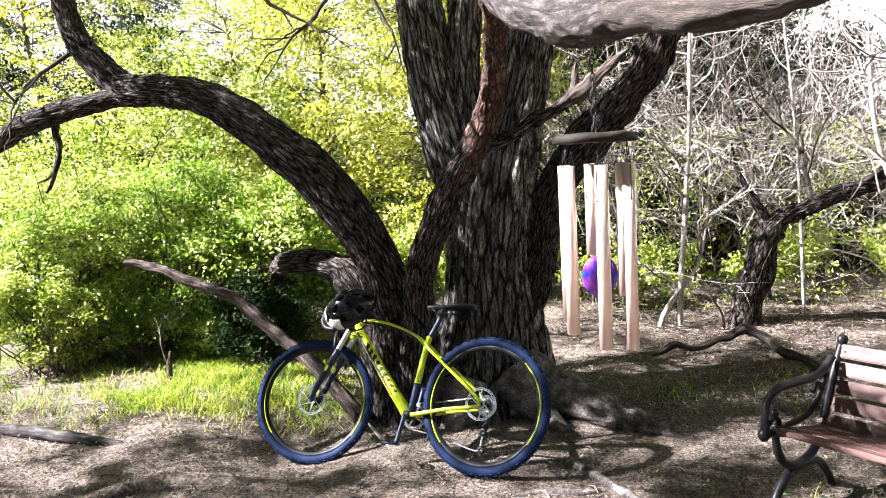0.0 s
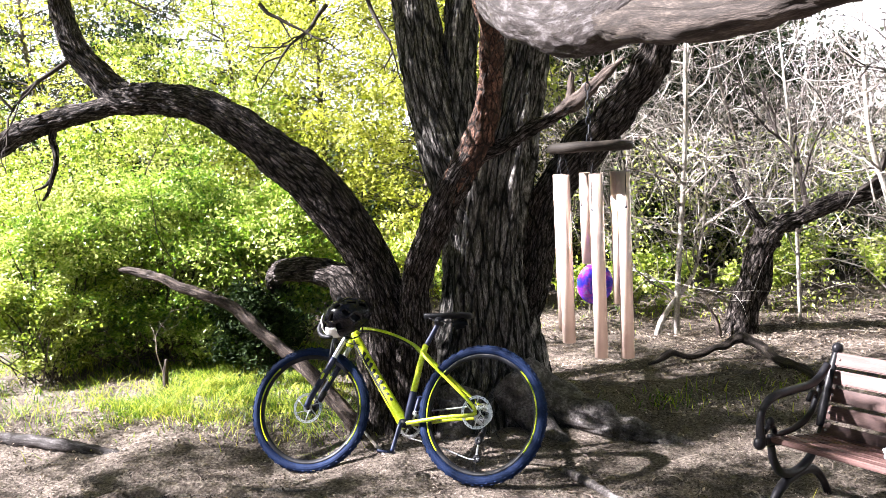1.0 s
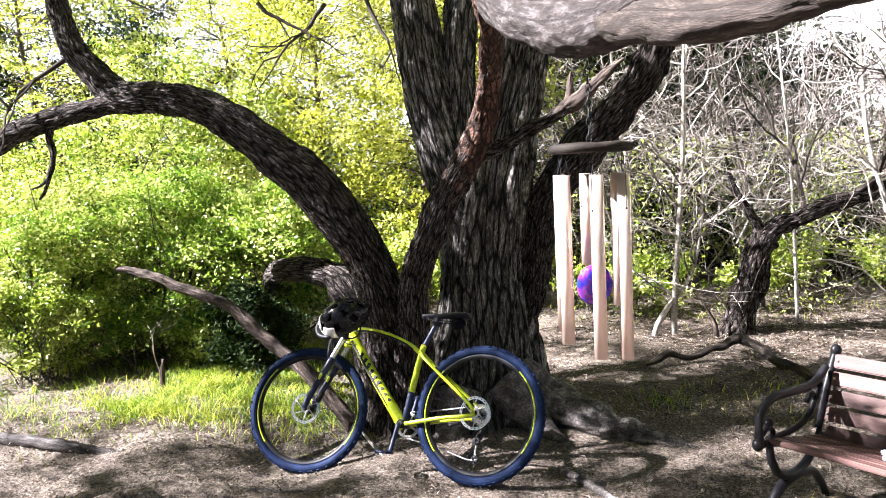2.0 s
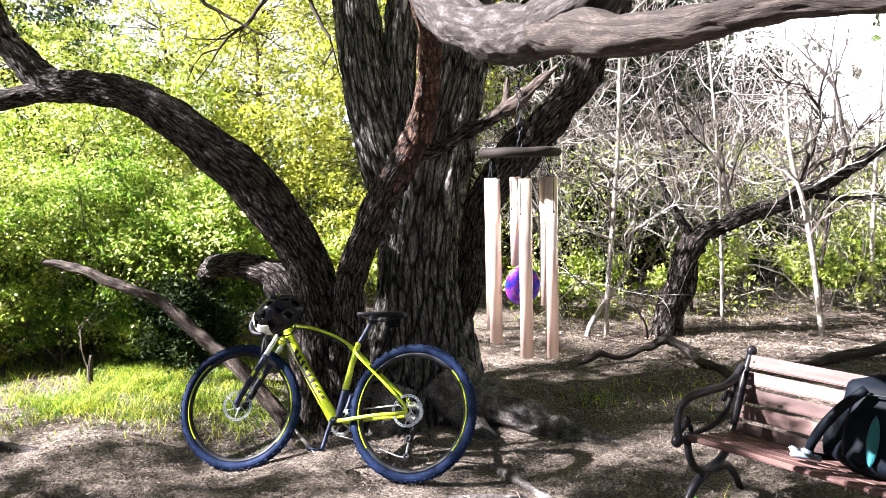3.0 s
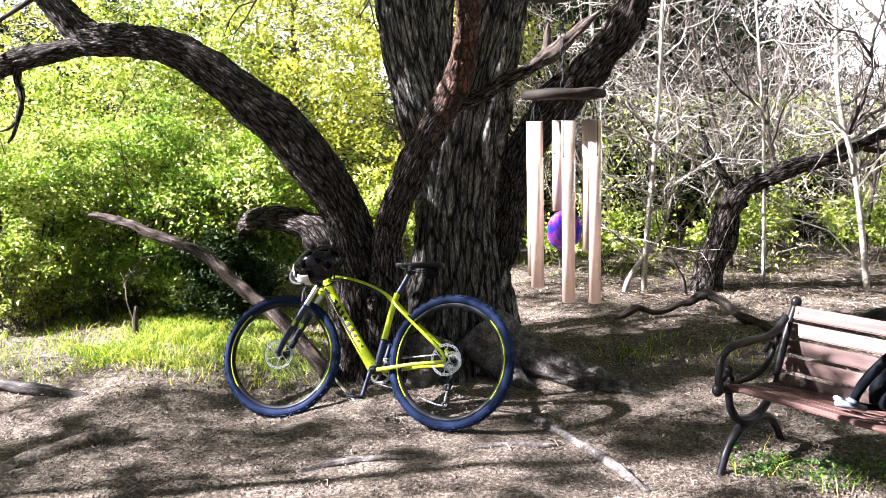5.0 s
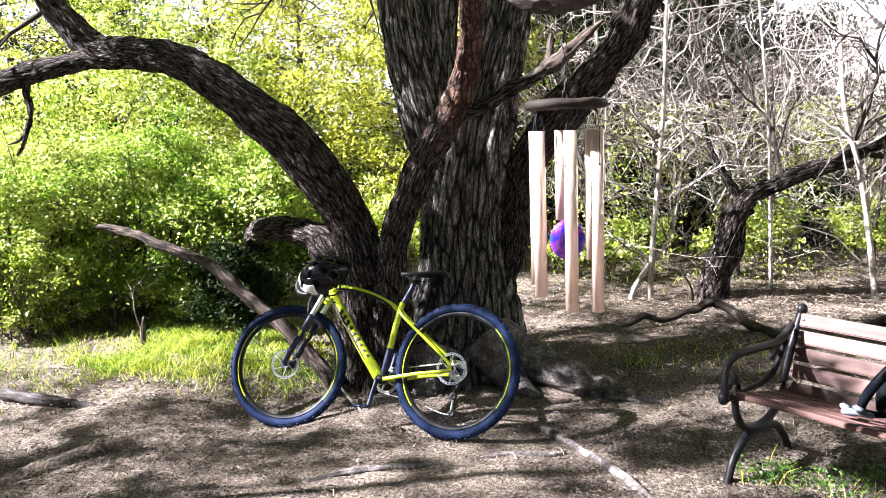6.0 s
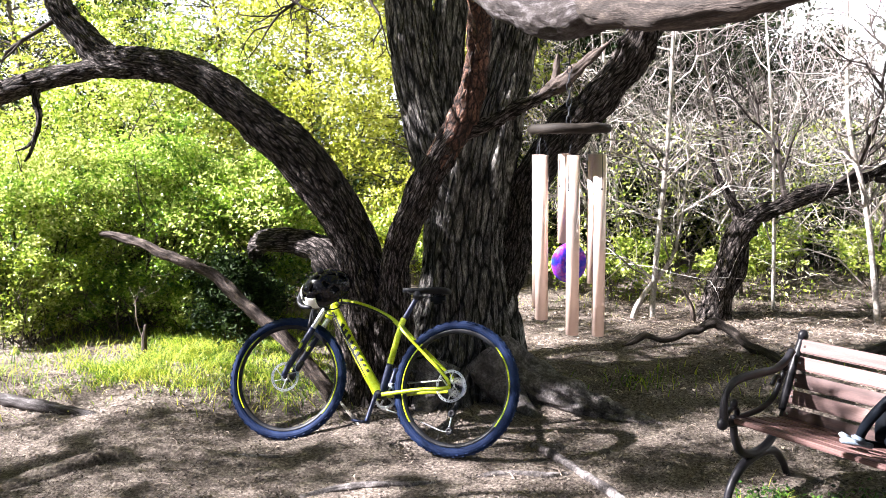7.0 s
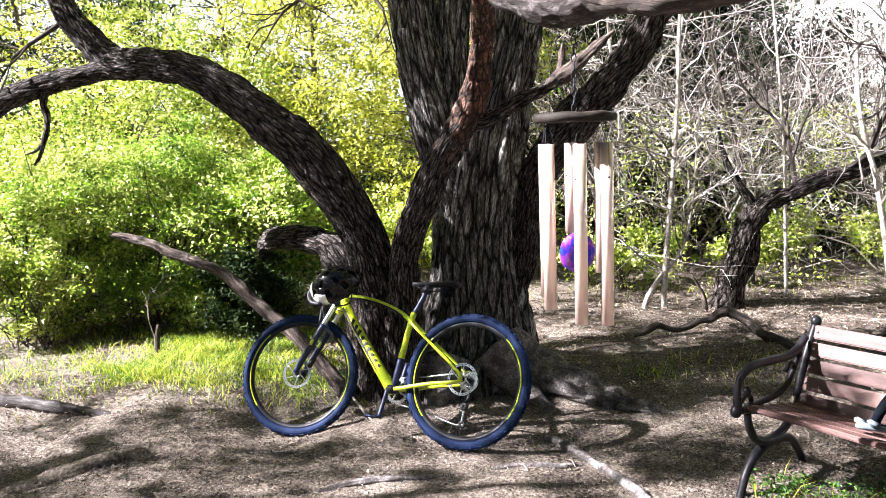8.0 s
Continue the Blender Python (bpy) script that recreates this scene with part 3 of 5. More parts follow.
def build_wheel(parent, m, front):
    wheel = new("front_wheel" if front else "rear_wheel")
    wheel.parent = parent
    wheel.matrix_local = m
    bm = bmesh.new()
    prof = [(0.343 + 0.026 * math.cos(a), 0.027 * math.sin(a)) for a in np.linspace(0, 2 * math.pi, 14, endpoint=False)]
    lathe(bm, prof, count=96)
    for i in range(84):
        a = 2 * math.pi * i / 84
        for y in ((-0.008, 0.008) if i % 2 else (-0.021, 0.021)):
            r = 0.367 if abs(y) < 0.01 else 0.3585
            tilt = 0 if abs(y) < 0.01 else (-0.9 if y > 0 else 0.9)
            mm = Matrix.Rotation(-a, 4, "Y") @ Matrix.Translation((r, y, 0)) @ Matrix.Rotation(tilt, 4, "Z")
            bmesh.ops.create_cube(bm, size=1, matrix=mm @ Matrix.Diagonal((0.007, 0.011, 0.013, 1)))
    part("tyre", bm, TYRE, wheel, "knobbly black tyre", smooth=False)
    bm = bmesh.new()
    lathe(bm, [(0.322, -0.013), (0.322, 0.013), (0.314, 0.014), (0.298, 0.005), (0.298, -0.005), (0.314, -0.014)], count=80)
    part("rim", bm, BLACK, wheel)
    for a0, a1 in ((-0.75, 0.75), (math.pi - 0.85, math.pi + 0.6)):
        bm = bmesh.new()
        rows = []
        for a in np.linspace(a0, a1, 40):
            rows.append([bm.verts.new((r * math.cos(a), y, r * math.sin(a))) for r, y in ((0.3215, 0.0143), (0.317, 0.0158), (0.3125, 0.0145), (0.316, 0.011))])
        for p, q in zip(rows, rows[1:]):
            for k in range(4):
                bm.faces.new((p[k], q[k], q[(k + 1) % 4], p[(k + 1) % 4]))
        part("rim_stripe", bm, YELLOW, wheel, "yellow rim stripe")
    bm = bmesh.new()
    w = 0.05 if front else 0.065
    lathe(bm, [(0.0001, -w), (0.012, -w), (0.012, -w + 0.012), (0.026, -w + 0.014), (0.026, -w + 0.018), (0.014, -w + 0.026), (0.014, w - 0.026), (0.026, w - 0.018), (0.026, w - 0.014), (0.012, w - 0.012), (0.012, w), (0.0001, w)], count=24, full=False)
    part("hub", bm, BLACK, wheel)
    bm = bmesh.new()
    bmesh.ops.create_cone(bm, cap_ends=True, segments=5, radius1=0.0011, radius2=0.0011, depth=0.276)
    spoke = bpy.data.meshes.new("spoke")
    bm.to_mesh(spoke)
    bm.free()
    spoke.materials.append(BLACK)
    for i in range(28):
        a = 2 * math.pi * i / 28
        side = 1 if i % 2 else -1
        skew = 0.9 * (1 if i % 4 < 2 else -1)
        p = Vector((0.024 * math.cos(a + skew), side * (w - 0.017), 0.024 * math.sin(a + skew)))
        q = Vector((0.299 * math.cos(a), 0, 0.299 * math.sin(a)))
        ob = child("spoke", spoke, wheel)
        d = q - p
        ob.matrix_local = Matrix.Translation((p + q) / 2) @ d.to_track_quat("Z", "Y").to_matrix().to_4x4() @ Matrix.Diagonal((1, 1, d.length / 0.276, 1))
    # drilled brake rotor on the near side
    bm = bmesh.new()
    y0, y1 = w - 0.006, w - 0.004
    n = 72
    radii = (0.073, 0.078, 0.083, 0.088)
    grid = [[[bm.verts.new(((r + 0.0015 * math.sin(i * 2 * math.pi / 6) * (r > 0.085)) * math.cos(2 * math.pi * i / n), y, r * math.sin(2 * math.pi * i / n))) for r in radii] for i in range(n)] for y in (y0, y1)]
    for i in range(n):
        j = (i + 1) % n
        for k in range(3):
            if k == 1 and i % 3 == 1:
                continue
            for s in (0, 1):
                f = (grid[s][i][k], grid[s][j][k], grid[s][j][k + 1], grid[s][i][k + 1])
                bm.faces.new(f if s else f[::-1])
    for i in range(6):
        a = 2 * math.pi * i / 6
        p = Vector((0.02 * math.cos(a), w - 0.005, 0.02 * math.sin(a)))
        q = Vector((0.075 * math.cos(a + 0.55), w - 0.005, 0.075 * math.sin(a + 0.55)))
        pipe(bm, [(*p, 0.004), (*((p + q) / 2), 0.0035), (*q, 0.0035)], around=6, step=0.02)
    lathe(bm, [(0.014, w - 0.008), (0.026, w - 0.008), (0.026, w - 0.002), (0.014, w - 0.002)], count=24)
    part("brake_rotor", bm, STEEL, wheel, "drilled steel brake rotor")
    return wheel


def build_bicycle():
    bike = thing("bicycle", (0, 0, 0), "acid-yellow hardtail mountain bicycle leaning against the old tree", "bicycle", m=BIKE)
    rear = Matrix.Translation((0, 0, 0.378))
    build_wheel(bike, rear, False)
    steer = Matrix.Translation((1.108, 0, 0.315)) @ Matrix.Rotation(0.236, 4, "Z")
    build_wheel(bike, steer, True)
    frame_body = bent(bike, "frame", [(0.875, 0, 0.765, 0.027), (0.68, 0, 0.535, 0.028), (0.47, 0, 0.3, 0.034), (0.45, 0, 0.285, 0.036)], YELLOW, "yellow frame tubes", around=20)
    bent(frame_body, "top_tube", [(0.4, 0, 0.685, 0.014), (0.47, 0, 0.73, 0.013), (0.6, 0, 0.778, 0.0125), (0.74, 0, 0.806, 0.014), (0.865, 0, 0.806, 0.019)], YELLOW)
    bent(frame_body, "seat_tube", [(0.385, 0, 0.735, 0.018), (0.4, 0, 0.66, 0.018), (0.425, 0, 0.46, 0.019)], YELLOW)
    bent(frame_body, "seat_tube_base", [(0.424, 0, 0.465, 0.0205), (0.435, 0, 0.37, 0.021), (0.445, 0, 0.28, 0.022)], NAVY, "dark lower seat tube")
    bent(frame_body, "head_tube", [(0.905, 0, 0.7, 0.026), (0.88, 0, 0.765, 0.024), (0.855, 0, 0.835, 0.026)], YELLOW)
    for y in (0.058, -0.058):
        bent(frame_body, "chain_stay", [(0.44, y * 0.5, 0.285, 0.013), (0.36, y * 0.75, 0.3, 0.012), (0.2, y * 0.95, 0.335, 0.011), (0.03, y * 1.1, 0.362, 0.011), (0.0, y * 1.12, 0.378, 0.01)], YELLOW)
        bent(frame_body, "seat_stay", [(0.395, y * 0.35, 0.69, 0.01), (0.33, y * 0.7, 0.635, 0.009), (0.1, y, 0.47, 0.009), (0.02, y * 1.1, 0.405, 0.01), (0.005, y * 1.12, 0.375, 0.01)], YELLOW)
    bm = bmesh.new()
    lathe(bm, [(0.0001, -0.045), (0.024, -0.045), (0.024, 0.045), (0.0001, 0.045)], Matrix.Translation((0.445, 0, 0.285)), 24, full=False)
    part("bottom_bracket", bm, BLACK, bike)
    # plain slanted bars in place of the maker's mark, and a dark line, on the down tube
    d = Vector((0.875 - 0.47, 0, 0.765 - 0.3)).normalized()
    ang = math.atan2(d.z, d.x)
    for i in range(9):
        bm = bmesh.new()
        p = Vector((0.47, 0.0, 0.3)) + d * (0.13 + 0.042 * i)
        mm = Matrix.Translation(p) @ Matrix.Rotation(-ang, 4, "Y") @ Matrix.Translation((0, 0.0245, 0.004)) @ Matrix.Rotation(0.5, 4, "Y")
        box(bm, (0.02, 0.009, 0.03 if i % 3 else 0.038), mm, 0.002)
        part("marking", bm, BLACK, frame_body, "dark slanted marking", smooth=False)
    bent(frame_body, "side_line", [(0.862, 0.019, 0.735, 0.01), (0.69, 0.021, 0.532, 0.01), (0.54, 0.024, 0.365, 0.006)], BLACK)
    bent(frame_body, "top_tube_line", [(0.45, 0.009, 0.706, 0.0055), (0.5, 0.01, 0.734, 0.006), (0.6, 0.01, 0.768, 0.0065), (0.74, 0.0115, 0.795, 0.007), (0.84, 0.013, 0.797, 0.007)], BLACK)
    # suspension fork, turned with the front wheel
    fork = new("fork")
    fork.parent = bike
    fork.matrix_local = steer
    for y in (0.066, -0.066):
        bent(fork, "fork_leg", [(0.0, y, 0.0, 0.016), (-0.012, y, 0.05, 0.019), (-0.06, y, 0.16, 0.019), (-0.125, y, 0.31, 0.02)], NAVY, "dark fork leg")
        bent(fork, "stanchion", [(-0.118, y, 0.3, 0.0155), (-0.15, y, 0.375, 0.0155), (-0.18, y, 0.445, 0.0155)], STEEL, "silver stanchion")
        bent(fork, "fork_marking", [(-0.068, y + 0.012, 0.175, 0.008), (-0.076, y + 0.0125, 0.2, 0.0105), (-0.084, y + 0.012, 0.215, 0.006)], YELLOW, "yellow fork marking")
    bent(fork, "crown", [(-0.178, 0.085, 0.44, 0.02), (-0.188, 0.05, 0.455, 0.023), (-0.19, 0, 0.46, 0.026), (-0.188, -0.05, 0.455, 0.023), (-0.178, -0.085, 0.44, 0.02)], BLACK)
    bent(fork, "arch", [(-0.1, 0.066, 0.31, 0.012), (-0.09, 0.045, 0.4, 0.013), (-0.088, 0, 0.425, 0.014), (-0.09, -0.045, 0.4, 0.013), (-0.1, -0.066, 0.31, 0.012)], BLACK)
    bm = bmesh.new()
    box(bm, (0.03, 0.022, 0.07), Matrix.Translation((-0.085, 0.055, 0.075)) @ Matrix.Rotation(-0.4, 4, "Y"), 0.006)
    part("brake_caliper", bm, BLACK, fork)
    bent(fork, "stem", [(-0.253, 0, 0.5, 0.02), (-0.262, 0, 0.54, 0.02), (-0.25, 0, 0.57, 0.019), (-0.2, 0, 0.582, 0.018), (-0.17, 0, 0.585, 0.02)], BLACK)
    bent(fork, "handlebar", [(-0.215, 0.36, 0.605, 0.012), (-0.19, 0.2, 0.6, 0.013), (-0.172, 0.07, 0.587, 0.015), (-0.17, 0, 0.585, 0.016), (-0.172, -0.07, 0.587, 0.015), (-0.19, -0.2, 0.6, 0.013), (-0.215, -0.36, 0.605, 0.012)], BLACK)
    for s in (1, -1):
        bent(fork, "grip", [(-0.197, s * 0.235, 0.602, 0.017), (-0.208, s * 0.3, 0.604, 0.0165), (-0.216, s * 0.365, 0.605, 0.018)], BLACK, "black rubber grip")
        bent(fork, "brake_lever", [(-0.185, s * 0.2, 0.6, 0.012), (-0.14, s * 0.19, 0.592, 0.008), (-0.125, s * 0.24, 0.578, 0.006), (-0.13, s * 0.32, 0.57, 0.006)], BLACK)
    bent(fork, "cable", [(-0.15, 0.18, 0.59, 0.003), (-0.06, 0.1, 0.55, 0.003), (-0.08, 0.06, 0.45, 0.003), (-0.13, 0.08, 0.33, 0.003)], BLACK, around=6)
    bent(bike, "cable", [(0.98, 0.02, 0.85, 0.003), (1.0, 0.03, 0.78, 0.003), (0.9, 0.03, 0.72, 0.003), (0.82, 0.033, 0.71, 0.003)], BLACK, around=6)
    # saddle and post
    bent(bike, "seat_post", [(0.388, 0, 0.72, 0.0145), (0.35, 0, 0.8, 0.0145), (0.318, 0, 0.875, 0.0145)], NAVY)
    bm = bmesh.new()
    rows = []
    for i, t in enumerate(np.linspace(0, 1, 18)):
        x = 0.125 + 0.29 * t
        half = 0.02 + 0.055 * max(0.0, 1 - t * 1.55) ** 0.75 * min(1, 0.35 + t * 6)
        top = 0.905 + 0.012 * (1 - t) ** 3 + 0.006 * math.sin(t * 3.1)
        ring = []
        for a in np.linspace(0, 2 * math.pi, 16, endpoint=False):
            ring.append(bm.verts.new((x, half * math.cos(a), top + (0.01 if math.sin(a) > 0 else 0.022) * math.sin(a))))
        rows.append(ring)
    for p, q in zip(rows, rows[1:]):
        for k in range(16):
            bm.faces.new((p[k], q[k], q[(k + 1) % 16], p[(k + 1) % 16]))
    bm.faces.new(rows[0])
    bm.faces.new(rows[-1][::-1])
    saddle = part("saddle", bm, BLACK, bike, "slim black saddle")
    for y in (0.018, -0.018):
        bent(saddle, "saddle_rail", [(0.16, y, 0.885, 0.0035), (0.24, y, 0.872, 0.0035), (0.34, y, 0.872, 0.0035), (0.39, y * 0.6, 0.895, 0.0035)], BLACK, around=6)
    bm = bmesh.new()
    box(bm, (0.05, 0.05, 0.05), Matrix.Translation((0.318, 0, 0.872)), 0.01)
    part("saddle_clamp", bm, BLACK, saddle)
    bm = bmesh.new()
    box(bm, (0.085, 0.05, 0.055), Matrix.Translation((0.185, 0, 0.862)) @ Matrix.Rotation(0.2, 4, "Y"), 0.016)
    part("saddle_bag", bm, CLOTH, saddle)
    # cranks, chainring, pedals, chain, cassette, derailleur
    bm = bmesh.new()
    c = Matrix.Translation((0.445, -0.05, 0.285))
    lathe(bm, [(0.055, -0.002), (0.072, -0.002), (0.072, 0.002), (0.055, 0.002)], c, 40)
    for i in range(32):
        a = 2 * math.pi * i / 32
        box(bm, (0.006, 0.004, 0.005), c @ Matrix.Rotation(a, 4, "Y") @ Matrix.Translation((0.0735, 0, 0)))
    for i in range(4):
        a = 2 * math.pi * i / 4 + 0.4
        pipe(bm, [(0.445, -0.05, 0.285, 0.007), (0.445 + 0.03 * math.cos(a), -0.05, 0.285 + 0.03 * math.sin(a), 0.006), (0.445 + 0.06 * math.cos(a), -0.05, 0.285 + 0.06 * math.sin(a), 0.006)], 6)
    part("chainring", bm, STEEL, bike)
    for s in (1, -1):
        tip = Vector((0.463, s * 0.085, 0.122)) if s > 0 else Vector((0.427, -0.085, 0.448))
        crank = bent(bike, "crank", [(0.445, s * 0.062, 0.285, 0.014), (0.445 + (tip.x - 0.445) * 0.5, s * 0.075, (0.285 + tip.z) / 2, 0.012), (*tip, 0.012)], NAVY)
        bm = bmesh.new()
        mm = Matrix.Translation((tip.x, s * 0.145, tip.z))
        for o in (0.03, -0.03):
            box(bm, (0.012, 0.085, 0.014), mm @ Matrix.Translation((o, 0, 0)), 0.003)
        for o in (0.036, -0.036, 0):
            box(bm, (0.065, 0.01, 0.012), mm @ Matrix.Translation((0, o, 0)), 0.002)
        part("pedal", bm, NAVY, crank)
    bm = bmesh.new()
    for k, r in enumerate((0.058, 0.05, 0.043, 0.036, 0.029, 0.024)):
        lathe(bm, [(0.012, -0.028 - 0.005 * k), (r, -0.028 - 0.005 * k), (r, -0.026 - 0.005 * k), (0.012, -0.026 - 0.005 * k)], Matrix.Translation((0, 0, 0.378)), 30)
    part("cassette", bm, STEEL, bike)
    bent(bike, "chain", [(0.445, -0.05, 0.357, 0.004), (0.3, -0.048, 0.376, 0.004), (0.1, -0.044, 0.412, 0.004), (0.0, -0.043, 0.42, 0.004)], STEEL, "steel chain", around=6)
    bent(bike, "chain_run", [(0.44, -0.05, 0.213, 0.004), (0.25, -0.047, 0.185, 0.004), (0.06, -0.045, 0.14, 0.004), (0.0, -0.045, 0.15, 0.004)], STEEL, "steel chain", around=6)
    mech = bent(bike, "derailleur", [(0.005, -0.06, 0.35, 0.012), (0.0, -0.066, 0.3, 0.014), (0.012, -0.06, 0.25, 0.014)], BLACK)
    bent(mech, "cage", [(0.012, -0.05, 0.245, 0.007), (0.02, -0.05, 0.19, 0.006), (0.02, -0.05, 0.14, 0.008)], STEEL, around=8)
    for z in (0.24, 0.145):
        bm = bmesh.new()
        lathe(bm, [(0.004, -0.005), (0.022, -0.004), (0.022, 0.004), (0.004, 0.005)], Matrix.Translation((0.016, -0.046, z)), 14)
        part("jockey_wheel", bm, BLACK, mech)
    bm = bmesh.new()
    box(bm, (0.045, 0.035, 0.03), Matrix.Translation((0.425, -0.02, 0.455)) @ Matrix.Rotation(0.3, 4, "Y"), 0.008)
    part("front_derailleur", bm, BLACK, bike)
    bm = bmesh.new()
    box(bm, (0.05, 0.02, 0.04), Matrix.Translation((0.045, 0.05, 0.43)) @ Matrix.Rotation(0.6, 4, "Y"), 0.007)
    part("brake_caliper", bm, BLACK, bike)
    return bike


build_bicycle()


def build_helmet():
    """A vented helmet hung by its straps from the near end of the handlebar."""
    crown_way = Vector((-0.3, -0.62, 0.72)).normalized()
    front_way = Vector((-0.85, 0.1, -0.45))
    front_way = (front_way - crown_way * front_way.dot(crown_way)).normalized()
    side_way = crown_way.cross(front_way)
    m = Matrix.Translation(BIKE @ Vector((0.812, 0.2, 0.832))) @ Matrix((front_way, side_way, crown_way)).transposed().to_4x4() @ Matrix.Scale(1.1, 4)
    hat = thing("helmet", (0, 0, 0), "black and white vented cycling helmet hung on a handlebar", "helmet", m=m)
    A, B, C = 0.14, 0.1, 0.115

    def shell(grow, lo, hi, keep, thick):
        bm = bmesh.new()
        nu, nv = 44, 22
        rings = []
        for s in (0, 1):
            grid = []
            for j in range(nv + 1):
                v = lo + (hi - lo) * j / nv
                row = []
                for i in range(nu):
                    u = 2 * math.pi * i / nu
                    k = grow - s * thick
                    row.append(Vector((A * k * math.cos(u) * math.cos(v), B * k * math.sin(u) * math.cos(v), C * k * math.sin(v))))
                grid.append(row)
            rings.append(grid)
        made = {}

        def vert(s, j, i):
            key = (s, j, i % nu)
            if key not in made:
                made[key] = bm.verts.new(rings[s][j][i % nu])
            return made[key]
        on = [[keep(i, j) for i in range(nu)] for j in range(nv)]
        for j in range(nv):
            for i in range(nu):
                if not on[j][i]:
                    continue
                bm.faces.new((vert(0, j, i), vert(0, j, i + 1), vert(0, j + 1, i + 1), vert(0, j + 1, i)))
                bm.faces.new((vert(1, j + 1, i), vert(1, j + 1, i + 1), vert(1, j, i + 1), vert(1, j, i)))
                for dj, di, e in ((0, 1, ((j, i + 1), (j + 1, i + 1))), (0, -1, ((j + 1, i), (j, i))), (1, 0, ((j + 1, i + 1), (j + 1, i))), (-1, 0, ((j, i), (j, i + 1)))):
                    jj, ii = j + dj, (i + di) % nu
                    if jj < 0 or jj >= nv or not on[jj][ii]:
                        (a, b), (c, d) = e
                        bm.faces.new((vert(0, c, d), vert(0, a, b), vert(1, a, b), vert(1, c, d)))
        return bm
    vent = lambda i, j: not (i % 6 in (2, 3) and 5 < j < 11) and not (i % 8 in (5, 6) and 12 < j < 18)
    part("shell", shell(1.0, -0.1, 1.45, vent, 0.16), SHELL, hat, "vented black shell")
    part("liner", shell(0.85, -0.08, 1.5, lambda i, j: True, 0.12), CLOTH, hat, "dark inner liner")
    part("side_panel", shell(1.03, -0.1, 1.0, lambda i, j: (i < 8 or i > 36) and (j < 5 or (j < 12 and i % 6 not in (2, 3))), 0.06), WHITE, hat, "white side panel")
    for s in (1, -1):
        bent(hat, "strap", [(0.05, s * 0.08, -0.01, 0.004), (0.03, s * 0.06, -0.09, 0.004), (0.0, s * 0.02, -0.14, 0.004), (-0.04, s * 0.05, -0.08, 0.004), (-0.07, s * 0.075, -0.01, 0.004)], CLOTH, around=6)
    bent(hat, "visor", [(0.1, 0.08, 0.0, 0.009), (0.15, 0.045, 0.0, 0.012), (0.165, 0, 0.0, 0.013), (0.15, -0.045, 0.0, 0.012), (0.1, -0.08, 0.0, 0.009)], BLACK)


build_helmet()

# ---- bench ----
ax = Vector((0.6365, -0.7713, 0))
back = Vector((0.7713, 0.6365, 0))
BENCH = Matrix.Translation((1.227, 3.135, 0)) @ Matrix((ax, back, Vector((0, 0, 1)))).transposed().to_4x4()
BENCH_LONG = 1.22


